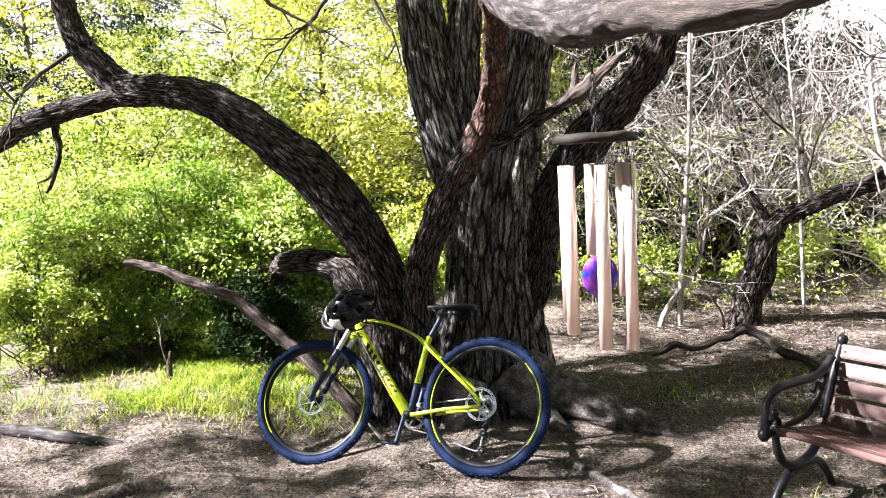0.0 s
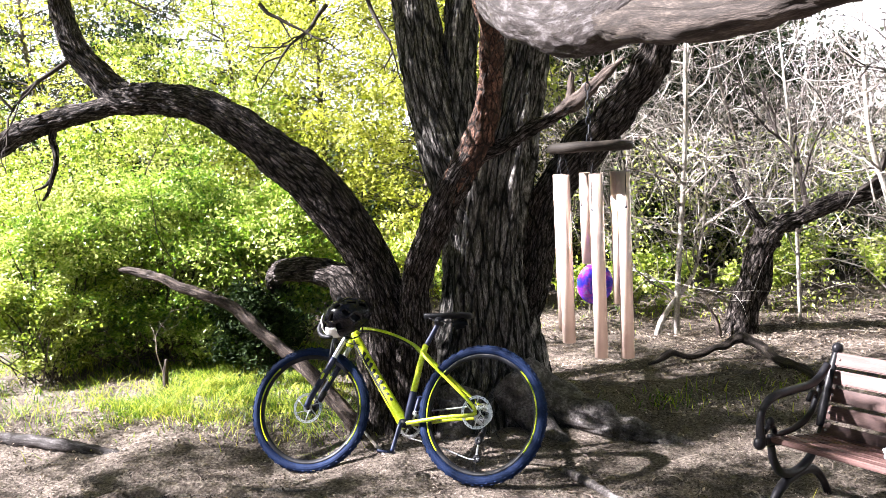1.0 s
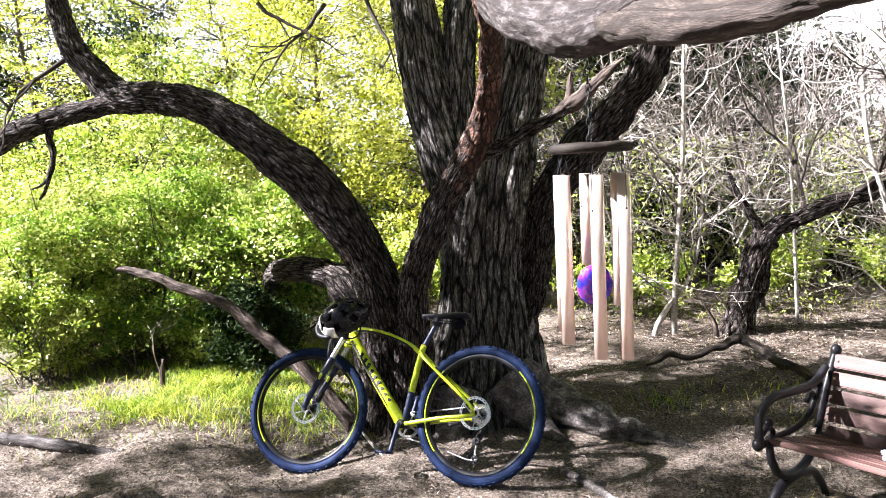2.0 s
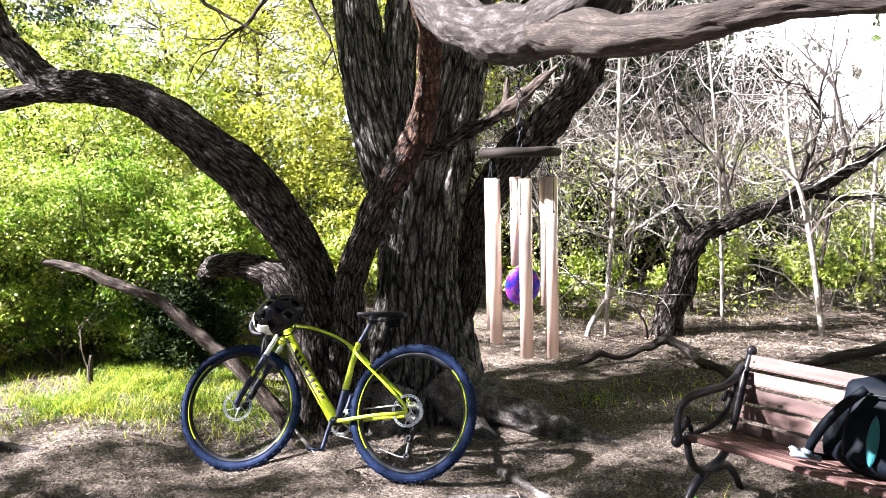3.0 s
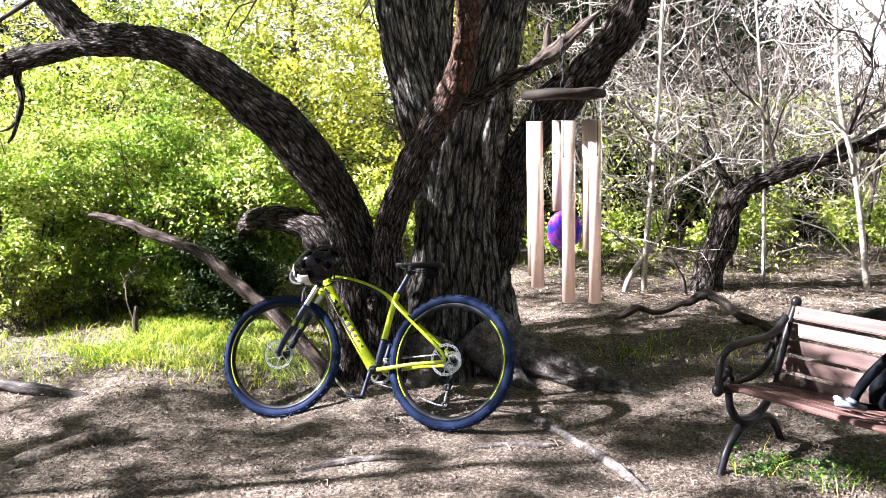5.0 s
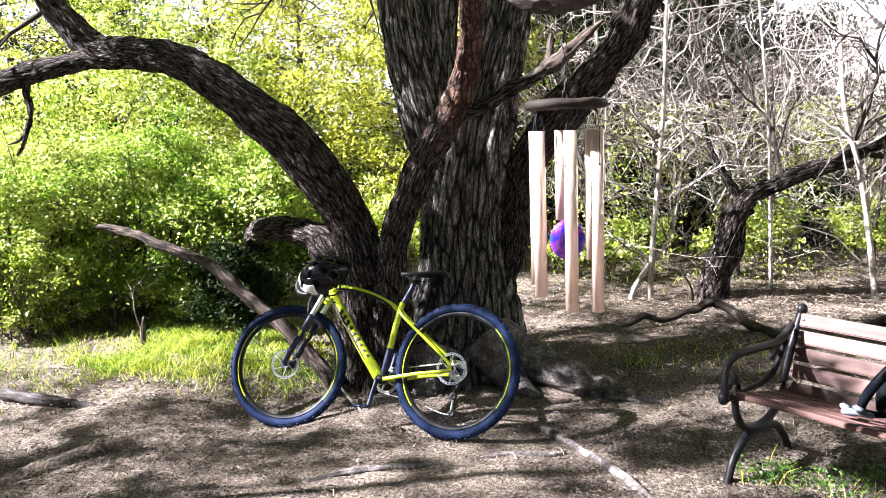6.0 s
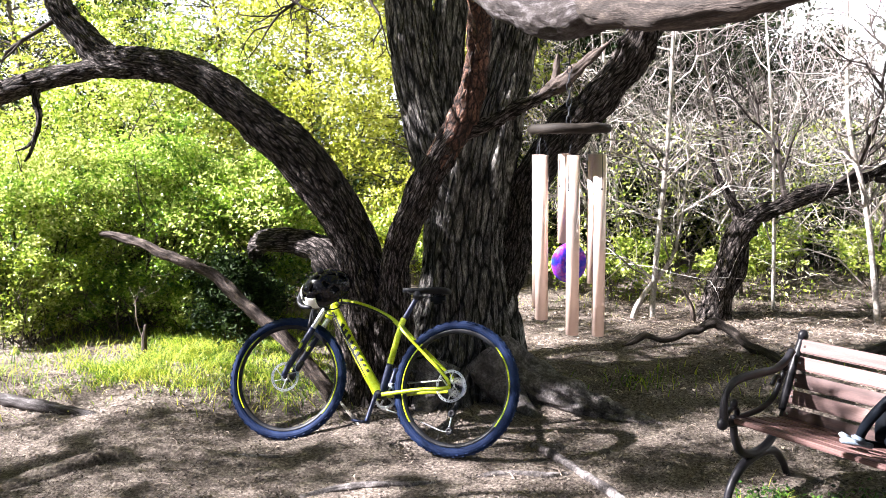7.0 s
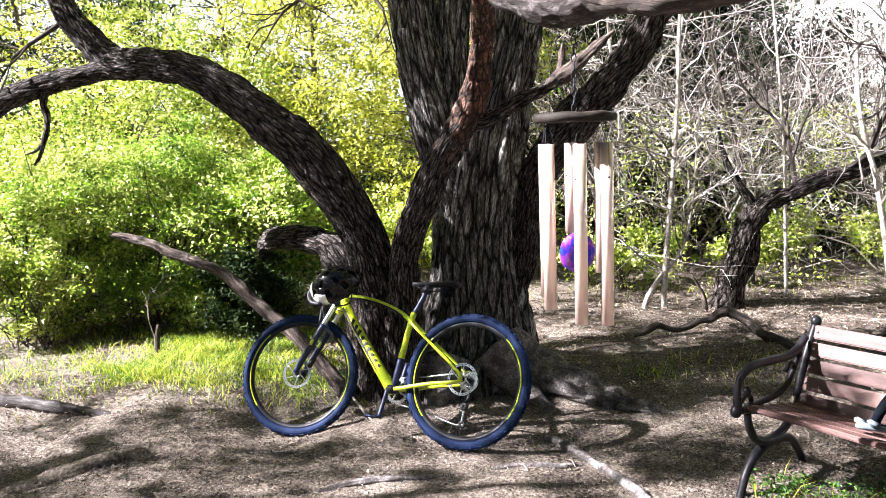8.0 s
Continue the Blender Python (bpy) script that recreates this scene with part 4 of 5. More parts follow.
def build_bench():
    bench = thing("park_bench", (0, 0, 0), "wooden slatted park bench with scrolled black cast-iron ends", "bench", m=BENCH)

    def bar(pts, x, end):
        bent(bench if end is None else end, "scroll", [(x, d, z, r) for d, z, r in pts], IRON, around=12, step=0.012)

    for x in (0.0, BENCH_LONG):
        end = bent(bench, "end_frame", [(x, d, z, r) for d, z, r in [(-0.02, -0.02, 0.022), (0.0, 0.03, 0.018), (0.035, 0.1, 0.019), (0.12, 0.165, 0.022), (0.26, 0.188, 0.024), (0.4, 0.16, 0.021), (0.49, 0.08, 0.018), (0.54, 0.0, 0.018), (0.555, -0.04, 0.02)]], IRON, "black cast-iron bench end", around=12, step=0.015)
        bar([(0.03, 0.385, 0.016), (0.05, 0.31, 0.018), (0.11, 0.235, 0.02), (0.22, 0.2, 0.022), (0.34, 0.215, 0.02), (0.44, 0.28, 0.018), (0.49, 0.35, 0.016)], x, end)
        bar([(-0.045, 0.415, 0.022), (0.02, 0.4, 0.018), (0.2, 0.352, 0.018), (0.4, 0.306, 0.018), (0.5, 0.3, 0.016)], x, end)
        bar([(-0.05, 0.43, 0.02), (-0.055, 0.5, 0.016), (-0.03, 0.56, 0.016), (0.05, 0.592, 0.019), (0.2, 0.585, 0.02), (0.36, 0.572, 0.019), (0.46, 0.59, 0.018), (0.53, 0.63, 0.018)], x, end)
        bar([(0.46, 0.35, 0.018), (0.5, 0.45, 0.02), (0.545, 0.545, 0.02), (0.6, 0.635, 0.02), (0.625, 0.672, 0.02)], x, end)
        bar([(0.02, 0.42, 0.013), (0.1, 0.41, 0.013), (0.25, 0.405, 0.014), (0.36, 0.43, 0.014), (0.42, 0.49, 0.013), (0.46, 0.54, 0.013)], x, end)
        bar([(-0.03, 0.45, 0.012), (0.01, 0.47, 0.012), (0.05, 0.455, 0.012), (0.06, 0.425, 0.012)], x, end)
        bar([(0.35, 0.5, 0.011), (0.385, 0.53, 0.012), (0.42, 0.52, 0.012), (0.42, 0.49, 0.011)], x, end)
        for d, z, r in ((0.632, 0.688, 0.03), (-0.06, 0.415, 0.03), (0.025, 0.487, 0.022), (0.47, 0.56, 0.02)):
            bm = bmesh.new()
            bmesh.ops.create_uvsphere(bm, u_segments=16, v_segments=10, radius=r, matrix=Matrix.Translation((x, d, z)) @ Matrix.Diagonal((0.8, 1, 1, 1)))
            part("knob", bm, IRON, end)

    def slat(name, d, z, tilt, wide, thick):
        bm = bmesh.new()
        box(bm, (BENCH_LONG - 0.02, wide, thick), Matrix.Translation((BENCH_LONG / 2, d, z)) @ Matrix.Rotation(tilt, 4, "X"), 0.005)
        part(name, bm, SLAT, bench, smooth=False)
    for k in range(5):
        slat("seat_slat", 0.042 + 0.091 * k, 0.408 - 0.021 * k, -0.22, 0.077, 0.024)
    for k in range(5):
        z = 0.338 + 0.0765 * k
        slat("back_slat", 0.472 + 0.44 * (z - 0.36), z, radians(66), 0.066, 0.022)
    for k in range(5):
        for x in (0.03, BENCH_LONG - 0.03):
            bm = bmesh.new()
            z = 0.338 + 0.0765 * k
            bmesh.ops.create_uvsphere(bm, u_segments=8, v_segments=6, radius=0.006, matrix=Matrix.Translation((x, 0.472 + 0.44 * (z - 0.36) - 0.012, z + 0.005)))
            part("bolt", bm, STEEL, bench)


build_bench()


def build_backpack():
    m = BENCH @ Matrix.Translation((0.72, 0.25, 0.377)) @ Matrix.Rotation(radians(-14), 4, "X") @ Matrix.Rotation(radians(6), 4, "Z")
    bag = thing("backpack", (0, 0, 0), "dark navy backpack with teal panels set down on a bench", "backpack", m=m)
    bm = bmesh.new()
    rows = []
    for j in range(23):
        t = j / 22
        half_w = 0.185 * (1 - 0.16 * t ** 2.2) * (0.35 + 0.65 * min(1, t * 9)) ** 0.5 * (1 if t < 0.9 else max(0.25, 1 - (t - 0.9) * 6.5))
        half_d = (0.13 - 0.045 * t) * (0.5 + 0.5 * min(1, t * 9)) * (1 if t < 0.88 else max(0.2, 1 - (t - 0.88) * 6))
        row = []
        for i in range(36):
            a = 2 * math.pi * i / 36
            c, s = math.cos(a), math.sin(a)
            p = 0.62
            x, y = half_w * math.copysign(abs(c) ** p, c), half_d * math.copysign(abs(s) ** p, s)
            w = 0.012 * noise.noise(Vector((x * 11, y * 11, t * 5)))
            row.append(bm.verts.new((x * (1 + w * 4), y * (1 + w * 4) + 0.03 * t, 0.004 + 0.4 * t + w)))
        rows.append(row)
    for p, q in zip(rows, rows[1:]):
        for k in range(36):
            bm.faces.new((p[k], p[(k + 1) % 36], q[(k + 1) % 36], q[k]))
    bm.faces.new(rows[0][::-1])
    bm.faces.new(rows[-1])
    part("body", bm, CLOTH, bag, "dark nylon body")
    bm = bmesh.new()
    rows = []
    for j in range(14):
        t = j / 13
        z = 0.045 + 0.2 * t
        half = 0.021 * math.sin(math.pi * t) ** 0.6 + 0.001
        rows.append([bm.verts.new((-0.02 + half * k, -0.137 + 0.055 * z - 0.004 * (1 - k * k), z)) for k in (-1, -0.5, 0, 0.5, 1)])
    for p, q in zip(rows, rows[1:]):
        for k in range(4):
            bm.faces.new((p[k], p[k + 1], q[k + 1], q[k]))
    bmesh.ops.solidify(bm, geom=bm.faces[:], thickness=0.004)
    part("front_panel", bm, TEAL, bag, "teal front panel")
    bm = bmesh.new()
    pocket = [(-0.176, -0.05, 0.05, 0.03), (-0.182, -0.02, 0.12, 0.04), (-0.165, 0.0, 0.2, 0.03)]
    pipe(bm, pocket, 16)
    part("side_pocket", bm, CLOTH, bag)
    bent(bag, "shoulder_strap", [(-0.07, -0.11, 0.34, 0.018), (-0.15, -0.14, 0.24, 0.02), (-0.22, -0.13, 0.12, 0.02), (-0.25, -0.06, 0.03, 0.016), (-0.16, 0.02, 0.03, 0.012)], CLOTH, around=10)
    bent(bag, "carry_loop", [(-0.04, 0.02, 0.36, 0.008), (-0.03, 0.02, 0.395, 0.008), (0.03, 0.02, 0.395, 0.008), (0.04, 0.02, 0.36, 0.008)], CLOTH, around=8)
    bent(bag, "webbing_strap", [(-0.2, -0.1, 0.025, 0.012), (-0.255, -0.14, 0.03, 0.014), (-0.3, -0.12, 0.02, 0.014), (-0.27, -0.06, 0.015, 0.012)], WEBBING, "pale grey webbing strap", around=8)
    for o in ((-0.3, -0.1, 0.035), (-0.24, -0.15, 0.045)):
        bm = bmesh.new()
        box(bm, (0.05, 0.03, 0.022), Matrix.Translation(o) @ Matrix.Rotation(0.5, 4, "Z") @ Matrix.Rotation(0.3, 4, "Y"), 0.006)
        part("buckle", bm, WEBBING, bag, "pale plastic buckle")
    bent(bag, "zip", [(-0.12, -0.118, 0.06, 0.004), (-0.125, -0.112, 0.2, 0.004), (-0.08, -0.1, 0.31, 0.004), (0.08, -0.1, 0.31, 0.004), (0.125, -0.112, 0.2, 0.004), (0.12, -0.118, 0.06, 0.004)], BLACK, around=6)


build_backpack()


# ---- wind chime ----
def build_chime():
    chime = thing("wind_chime", (0.421, 2.55, 1.7), "large wind chime of six bronze tubes under a wooden disc", "wind chime")
    bm = bmesh.new()
    lathe(bm, [(0.0001, 0.016), (0.128, 0.016), (0.14, 0.01), (0.143, 0.0), (0.14, -0.012), (0.13, -0.016), (0.0001, -0.016)], Matrix.Rotation(radians(90), 4, "X") @ Matrix.Diagonal((1, 1, 1, 1)), 64, full=False)
    for v in bm.verts:
        v.co.z += 0.004 * noise.noise(v.co * 14)
        v.co.x *= 1 + 0.02 * noise.noise(v.co * 6)
    part("top_disc", bm, CHIME_WOOD, chime, "weathered wooden top disc")
    bottoms = (1.006, 0.986, 1.15, 1.29, 1.065, 1.047)
    for k, z1 in enumerate(bottoms):
        a = radians(-90 + 60 * k)
        x, y = 0.113 * math.cos(a), 0.113 * math.sin(a)
        top = -0.088
        long_ = 1.7 + top - z1
        bm = bmesh.new()
        lathe(bm, [(0.022, 0), (0.022, -long_), (0.0195, -long_), (0.0195, 0)], Matrix.Translation((x, y, top)) @ Matrix.Rotation(radians(90), 4, "X"), 28)
        tube = part("tube", bm, BRONZE, chime, "bronze tube")
        for s in (1, -1):
            b = a - 0.9
            bm = bmesh.new()
            bmesh.ops.create_uvsphere(bm, u_segments=8, v_segments=6, radius=0.0042, matrix=Matrix.Translation((x + s * 0.0216 * math.cos(b), y + s * 0.0216 * math.sin(b), top - 0.115)))
            part("cord_hole", bm, BLACK, tube)
            bent(tube, "cord", [(x + s * 0.0232 * math.cos(b), y + s * 0.0232 * math.sin(b), top - 0.115, 0.0012), (x + s * 0.0232 * math.cos(b), y + s * 0.0232 * math.sin(b), top - 0.04, 0.0012), (x + s * 0.02 * math.cos(b), y + s * 0.02 * math.sin(b), top + 0.005, 0.0012), (x * 0.98, y * 0.98, -0.012, 0.0012)], BLACK, around=5, step=0.03)
    # hanging line, enamelled disc between the tubes
    bent(chime, "hanging_line", [(0, 0, -0.01, 0.0015), (0.002, 0, -0.2, 0.0015), (0.004, 0, -0.4, 0.0015)], BLACK, around=5, step=0.05)
    bm = bmesh.new()
    lathe(bm, [(0.0001, -0.012), (0.03, -0.011), (0.05, -0.008), (0.062, -0.003), (0.064, 0.0), (0.062, 0.003), (0.05, 0.008), (0.03, 0.011), (0.0001, 0.012)], Matrix.Translation((0.004, 0, -0.466)) @ Matrix.Rotation(0.15, 4, "Z") @ Matrix.Diagonal((1, 1, 1.1, 1)), 48, full=False)
    part("striker", bm, GLASS_BLUE, chime, "swirled blue and purple striker disc")
    # chain up to the limb
    for k in range(9):
        bm = bmesh.new()
        pts = [(0.008 * math.cos(a), 0, 0.03 + 0.028 * k + 0.016 * math.sin(a), 0.0022) for a in np.linspace(0, 2 * math.pi, 9)]
        pipe(bm, pts, 6, 0.006)
        bmesh.ops.rotate(bm, verts=bm.verts, cent=(0, 0, 0), matrix=Matrix.Rotation(radians(90 * (k % 2)), 3, "Z"))
        part("chain_link", bm, BLACK, chime)


build_chime()
# ---- crown of the old tree, unseen over the scene, for shade ----
def patchy(x, y, k):
    return 0.5 + 0.5 * np.sin(x * k + 1.3 * np.sin(y * k * 0.7)) * np.sin(y * k * 1.1 + np.sin(x * k * 0.6))


def add_mesh(name, v, q, material, parent, label="", smooth=False):
    v = np.asarray(v)
    if parent is not None:
        v = v - np.array(parent.matrix_world.translation)
    return tagged(child(name, quads_mesh(name, v, q, material, smooth), parent, label), kind="stuff")


def stuff(name, v, q, material, label, category):
    return tagged(new(name, quads_mesh(name, v, q, material)), label, category, kind="stuff")


def shading_crown():
    lines = []
    # unseen high boughs that spread over the clearing, added to hold back sky light
    for s, w, l in (((0.5, 5.2, 3.75), (0.5, -0.6, 0.6), 3.2), ((0.5, 5.2, 3.75), (0.9, -0.1, 0.5), 3.0), ((1.48, 4.5, 3.1), (0.7, -0.7, 0.6), 3.0),
                    ((1.48, 4.5, 3.1), (0.9, 0.0, 0.5), 2.6), ((0.74, 1.9, 2.48), (0.5, -0.4, 1), 2.6), ((0.74, 1.9, 2.48), (0.7, 0.6, 1), 2.4)):
        lines += branching(s, w, l, 0.05, 3, 0.6, 3, 0.16, 0.12)
    # unseen boughs added on the sunny side, to dapple the trunk and the path
    for s, w, l in (((-0.58, 5.3, 3.8), (-1, -0.25, 0.1), 2.8), ((-2.98, 5.48, 3.3), (-0.5, -0.6, 0.3), 2.2), ((-2.98, 5.48, 3.3), (-0.9, -0.75, 0.2), 3.2), ((-0.58, 5.3, 3.8), (-0.6, 1, 0.1), 3.0), ((-0.36, 5.2, 3.2), (-0.9, 0.9, 0.35), 3.0)):
        lines += branching(s, w, l, 0.045, 3, 0.6, 3, 0.16, 0.1)
    # bough put in to carry the clumps that shade the bench
    lines.append(np.array([(-2.98, 5.48, 3.3, 0.03), (-3.1, 4.9, 3.7, 0.025), (-3.2, 4.1, 3.95, 0.02), (-3.25, 3.3, 4.1, 0.012), (-3.2, 2.7, 4.15, 0.005)]))
    lines = [p for p in lines if p[:, 2].min() > 2.9 and not (p[:, 1].min() < 2.5 and p[:, 2].min() < 2.6)]
    v, q = tubes(lines, 5)
    add_mesh("branchwork", v, q, TWIG_DARK, tree)
    tips = np.array([p[-1, :3] for p in lines if p[0, 3] < 0.02])
    tips = tips[tips[:, 2] > 3.3]
    pts = clumps(tips, 0.18, 18)
    # leaf clumps out of view, placed to shade trunk, litter, bench and roots
    over = clumps(rng.normal(size=(110, 3)) * (0.9, 0.28, 0.2) + (-2.5, 4.7, 4.1), 0.16, 50)
    litter_shade = clumps(rng.uniform((-4.3, 4.8, 3.5), (-0.2, 6.8, 4.2), (90, 3)), 0.15, 60)
    pts = np.vstack([pts[pts[:, 2] > 3.1], over])
    # leaves that would shade the dense shrub and the low limb are left out
    reach = pts[:, 0] + 1.28 * (pts[:, 2] - 0.9)
    pts = pts[~((pts[:, 1] > 4.85) & (reach > -4.0) & (reach < -0.7))]
    bench_shade = clumps(rng.uniform((-3.75, 2.45, 3.95), (-2.75, 3.3, 4.3), (9, 3)), 0.14, 70)
    root_shade = clumps(rng.uniform((-4.9, 3.8, 3.6), (-2.4, 4.4, 4.1), (42, 3)), 0.14, 60)
    pts = np.vstack([pts, litter_shade, root_shade, bench_shade])
    v, q = leaves(pts, 0.06, 0.5)
    add_mesh("crown", v, q, LEAF_YELLOW, tree, "unseen crown of young leaves, clumped to shade what lies below")


shading_crown()

pts = clumps([(0.62, 5.35, 2.2), (0.72, 5.35, 2.08), (0.66, 5.4, 1.98), (0.8, 5.3, 2.2), (0.6, 5.35, 2.05), (0.95, 5.15, 1.98)], 0.09, 42)
v, q = leaves(pts, 0.042, 0.6)
add_mesh("leaf_sprig", v, q, LEAF_LIGHT, tree, "sprig of green leaves")

# twigs that hang from the limbs
for s, w, l in (((-0.75, 6.1, 3.0), (0.25, 0, -1), 0.5), ((-1.1, 6.2, 3.0), (-0.3, 0, -1), 0.6), ((-2.7, 5.3, 2.62), (-1, 0, -0.1), 0.7), ((-1.6, 6.0, 3.0), (0.3, 0, -0.8), 0.5)):
    lines = branching(s, w, l, 0.02, 2, 0.5, 2, 0.2, -0.1)
    v, q = tubes(lines, 6)
    add_mesh("twig", v, q, BARK_LIMB, tree, smooth=True)
limb("twig", [(-2.95, 5.25, 2.12, 0.03), (-2.96, 5.23, 1.98, 0.026), (-2.94, 5.22, 1.86, 0.02), (-2.99, 5.22, 1.72, 0.016), (-3.03, 5.22, 1.62, 0.013), (-3.08, 5.22, 1.56, 0.006)], BARK_LIMB, tree, around=16, step=0.02, ridge=0.004, ridge_size=0.015, lump=0.4, seed=3.1)
limb("twig", [(-3.0, 5.22, 1.71, 0.014), (-3.05, 5.21, 1.66, 0.01), (-3.12, 5.2, 1.64, 0.005)], BARK_LIMB, tree, around=10, step=0.02, lump=0.4, seed=4.1)


# ---- shrubs and woodland ----
def shrub(name, base, radii, material, label, clump_count, per, size, stem_mat, gap=0.0, low=0.15, tuft=0.12, category="shrub", slim=0.55, lean=(0, 0), flat=0.8):
    """A many-stemmed shrub: stems from the ground, twigs, and leaf clumps near the outside."""
    ob = thing(name, base, label, category)
    bx, by, bz = base
    lines, places = [], []
    for i in range(clump_count):
        d = rng.normal(size=3)
        d /= np.linalg.norm(d)
        d[2] = abs(d[2]) if rng.random() < 0.55 else d[2]
        k = rng.uniform(0.5, 1.0) * (1 + 0.75 * noise.noise(Vector(d * 1.9) + Vector((bx * 3.1, by * 1.7, 0))))
        p = np.array([bx + lean[0] * d[2] + d[0] * radii[0] * k, by + lean[1] * d[2] + d[1] * radii[1] * k, bz + low + radii[2] * (0.45 + 0.55 * d[2] * k)])
        if p[2] < bz + 0.08 or rng.random() < gap:
            continue
        places.append(p)
        if i % 4 == 0:
            s = np.array([bx + rng.normal() * radii[0] * 0.2, by + rng.normal() * radii[1] * 0.2, bz])
            mid = (s + p) / 2 + rng.normal(size=3) * 0.12 * radii[2] + (0, 0, 0.1)
            m1, m2 = (s * 2 + mid) / 3 + rng.normal(size=3) * 0.03, (p + mid) / 2 + rng.normal(size=3) * 0.05
            r = 0.005 * radii[2] + 0.003
            lines.append(np.array([(*s, r), (*m1, r * 0.85), (*mid, r * 0.7), (*m2, r * 0.45), (*p, r * 0.2)]))
    v, q = tubes(lines, 5)
    add_mesh("stemwork", v, q, stem_mat, ob)
    pts = clumps(places, tuft * radii[2], per, flat)
    pts = pts[pts[:, 2] > bz + 0.02]
    v, q = leaves(pts, size, slim, 0.5)
    add_mesh("foliage", v, q, material, ob)
    return ob


shrub("shrub", (-3.0, 7.0, 0), (1.5, 1.0, 1.65), LEAF_BUSH, "dense rounded shrub with glossy green leaves", 360, 210, 0.036, TWIG_DARK, low=0.1, tuft=0.105, flat=0.5)
# lighter leaf colour stands in for sun on the left of the dense shrub
shrub("shrub", (-3.8, 6.65, 0), (1.15, 0.7, 1.75), LEAF_LIGHT, "yellow-green shrub added as the sunlit side of the dense shrub", 240, 120, 0.036, TWIG_DARK, low=0.15, tuft=0.1, flat=0.5)
shrub("shrub", (-2.95, 6.3, 0), (1.25, 0.3, 0.6), LEAF_BUSH, "low leafy skirt of shrub in front of the dense shrub", 150, 110, 0.036, TWIG_DARK, low=0.02, tuft=0.16, flat=0.6)
# lighter leaf colour again, for the lit leaves low on the left
shrub("shrub", (-3.75, 6.0, 0), (0.6, 0.28, 0.95), LEAF_LIGHT, "low light-leaved shrub put in for lit leaves at the foot of the dense shrub", 110, 95, 0.036, TWIG_DARK, low=0.03, tuft=0.12, flat=0.6)
shrub("shrub", (-1.9, 6.8, 0), (0.75, 0.6, 1.35), LEAF_BUSH, "smaller dark green shrub beside the old tree", 170, 75, 0.05, TWIG_DARK, low=0.1)
shrub("shrub", (-4.9, 8.2, 0), (1.2, 0.8, 1.5), LEAF_LIGHT, "sunlit pale green shrub at the edge of the path", 220, 110, 0.05, TWIG_DARK, gap=0.1, low=0.05)
shrub("shrub", (-3.9, 8.8, 0), (1.6, 1.0, 2.9), LEAF_LIGHT, "tall light green shrub behind the dense shrub", 260, 80, 0.055, TWIG_DARK, gap=0.55, tuft=0.09)
# near-black leaves put in for the shaded hollow by the low limb
shrub("filler_shrub", (-1.8, 5.9, 0), (0.34, 0.2, 0.6), LEAF_DARK, "small near-black shrub standing in for the shaded hollow by the low limb", 90, 80, 0.045, TWIG_DARK, low=0.1, tuft=0.14)
for x, y, r in ((1.55, 7.5, 0.35), (2.0, 7.9, 0.45), (2.75, 7.6, 0.3), (1.2, 7.7, 0.35), (3.4, 8.0, 0.4), (4.3, 7.5, 0.5), (4.9, 8.0, 0.6), (3.8, 8.5, 0.6), (5.6, 7.8, 0.6)):
    shrub("undergrowth_plant", (x, y, 0), (r, r, r * 1.1), LEAF_LIGHT, "low bright green plant at the foot of the thicket", 34, 45, 0.05, TWIG_DARK, category="plant")


def young_tree(base, tall, spread, material, label, per, size, z_low, flat=0.7, count=150, trunk_r=0.06, bark=TWIG_DARK, tuft=0.2):
    ob = thing("young_tree", base, label, "tree")
    bx, by, bz = base
    trunk = [(bx, by, bz - 0.05, trunk_r)]
    w = np.zeros(2)
    for k in range(1, 7):
        w = w + rng.normal(size=2) * 0.06 * tall / 5
        trunk.append((bx + w[0], by + w[1], bz + tall * k / 6, trunk_r * (1 - 0.13 * k)))
    limb("trunk", trunk, bark, ob, around=10, step=0.12, lump=0.2, seed=bx)
    lines, places = [], []
    for i in range(count):
        t = rng.uniform(z_low / tall, 1.0)
        s = glide(trunk, 0.2)
        p = s[min(len(s) - 1, int(t * len(s)))][:3]
        a = rng.uniform(0, 2 * math.pi)
        reach = spread * rng.uniform(0.25, 1.0) * (1.15 - 0.6 * abs(t - 0.55))
        e = p + np.array([math.cos(a) * reach, math.sin(a) * reach, rng.uniform(-0.1, 0.45) * reach])
        m1 = (p + e) / 2 + rng.normal(size=3) * 0.13 * reach + (0, 0, 0.08 * reach)
        lines.append(np.array([(*p, 0.008), (*m1, 0.005), (*e, 0.002)]))
        places += [e, e + rng.normal(size=3) * 0.15, (m1 + e) / 2 + rng.normal(size=3) * 0.1]
    v, q = tubes(lines, 4)
    add_mesh("branchwork", v, q, bark, ob)
    pts = clumps(places, tuft, per, flat)
    v, q = leaves(pts, size, 0.55, 0.25)
    add_mesh("crown", v, q, material, ob)
    return ob


young_tree((-0.7, 9.0, 0), 5.2, 1.5, LEAF_YELLOW, "slender tree in young yellow-green leaf", 48, 0.052, 0.4, count=230)
young_tree((-1.9, 9.8, 0), 4.6, 1.6, LEAF_YELLOW, "slender tree in young yellow-green leaf", 44, 0.055, 0.3, count=250)
young_tree((-3.4, 10.2, 0), 3.7, 1.7, LEAF_LIGHT, "bushy young tree in light green leaf", 46, 0.058, 0.3, count=160)
young_tree((-6.4, 11.0, 0), 5.8, 2.2, LEAF_YELLOW, "spreading tree with flat layers of yellow-green leaf", 34, 0.06, 2.0, flat=0.35, count=230)
young_tree((0.3, 10.5, 0), 3.6, 1.1, LEAF_YELLOW, "slender tree in young yellow-green leaf", 26, 0.055, 0.4, count=170)
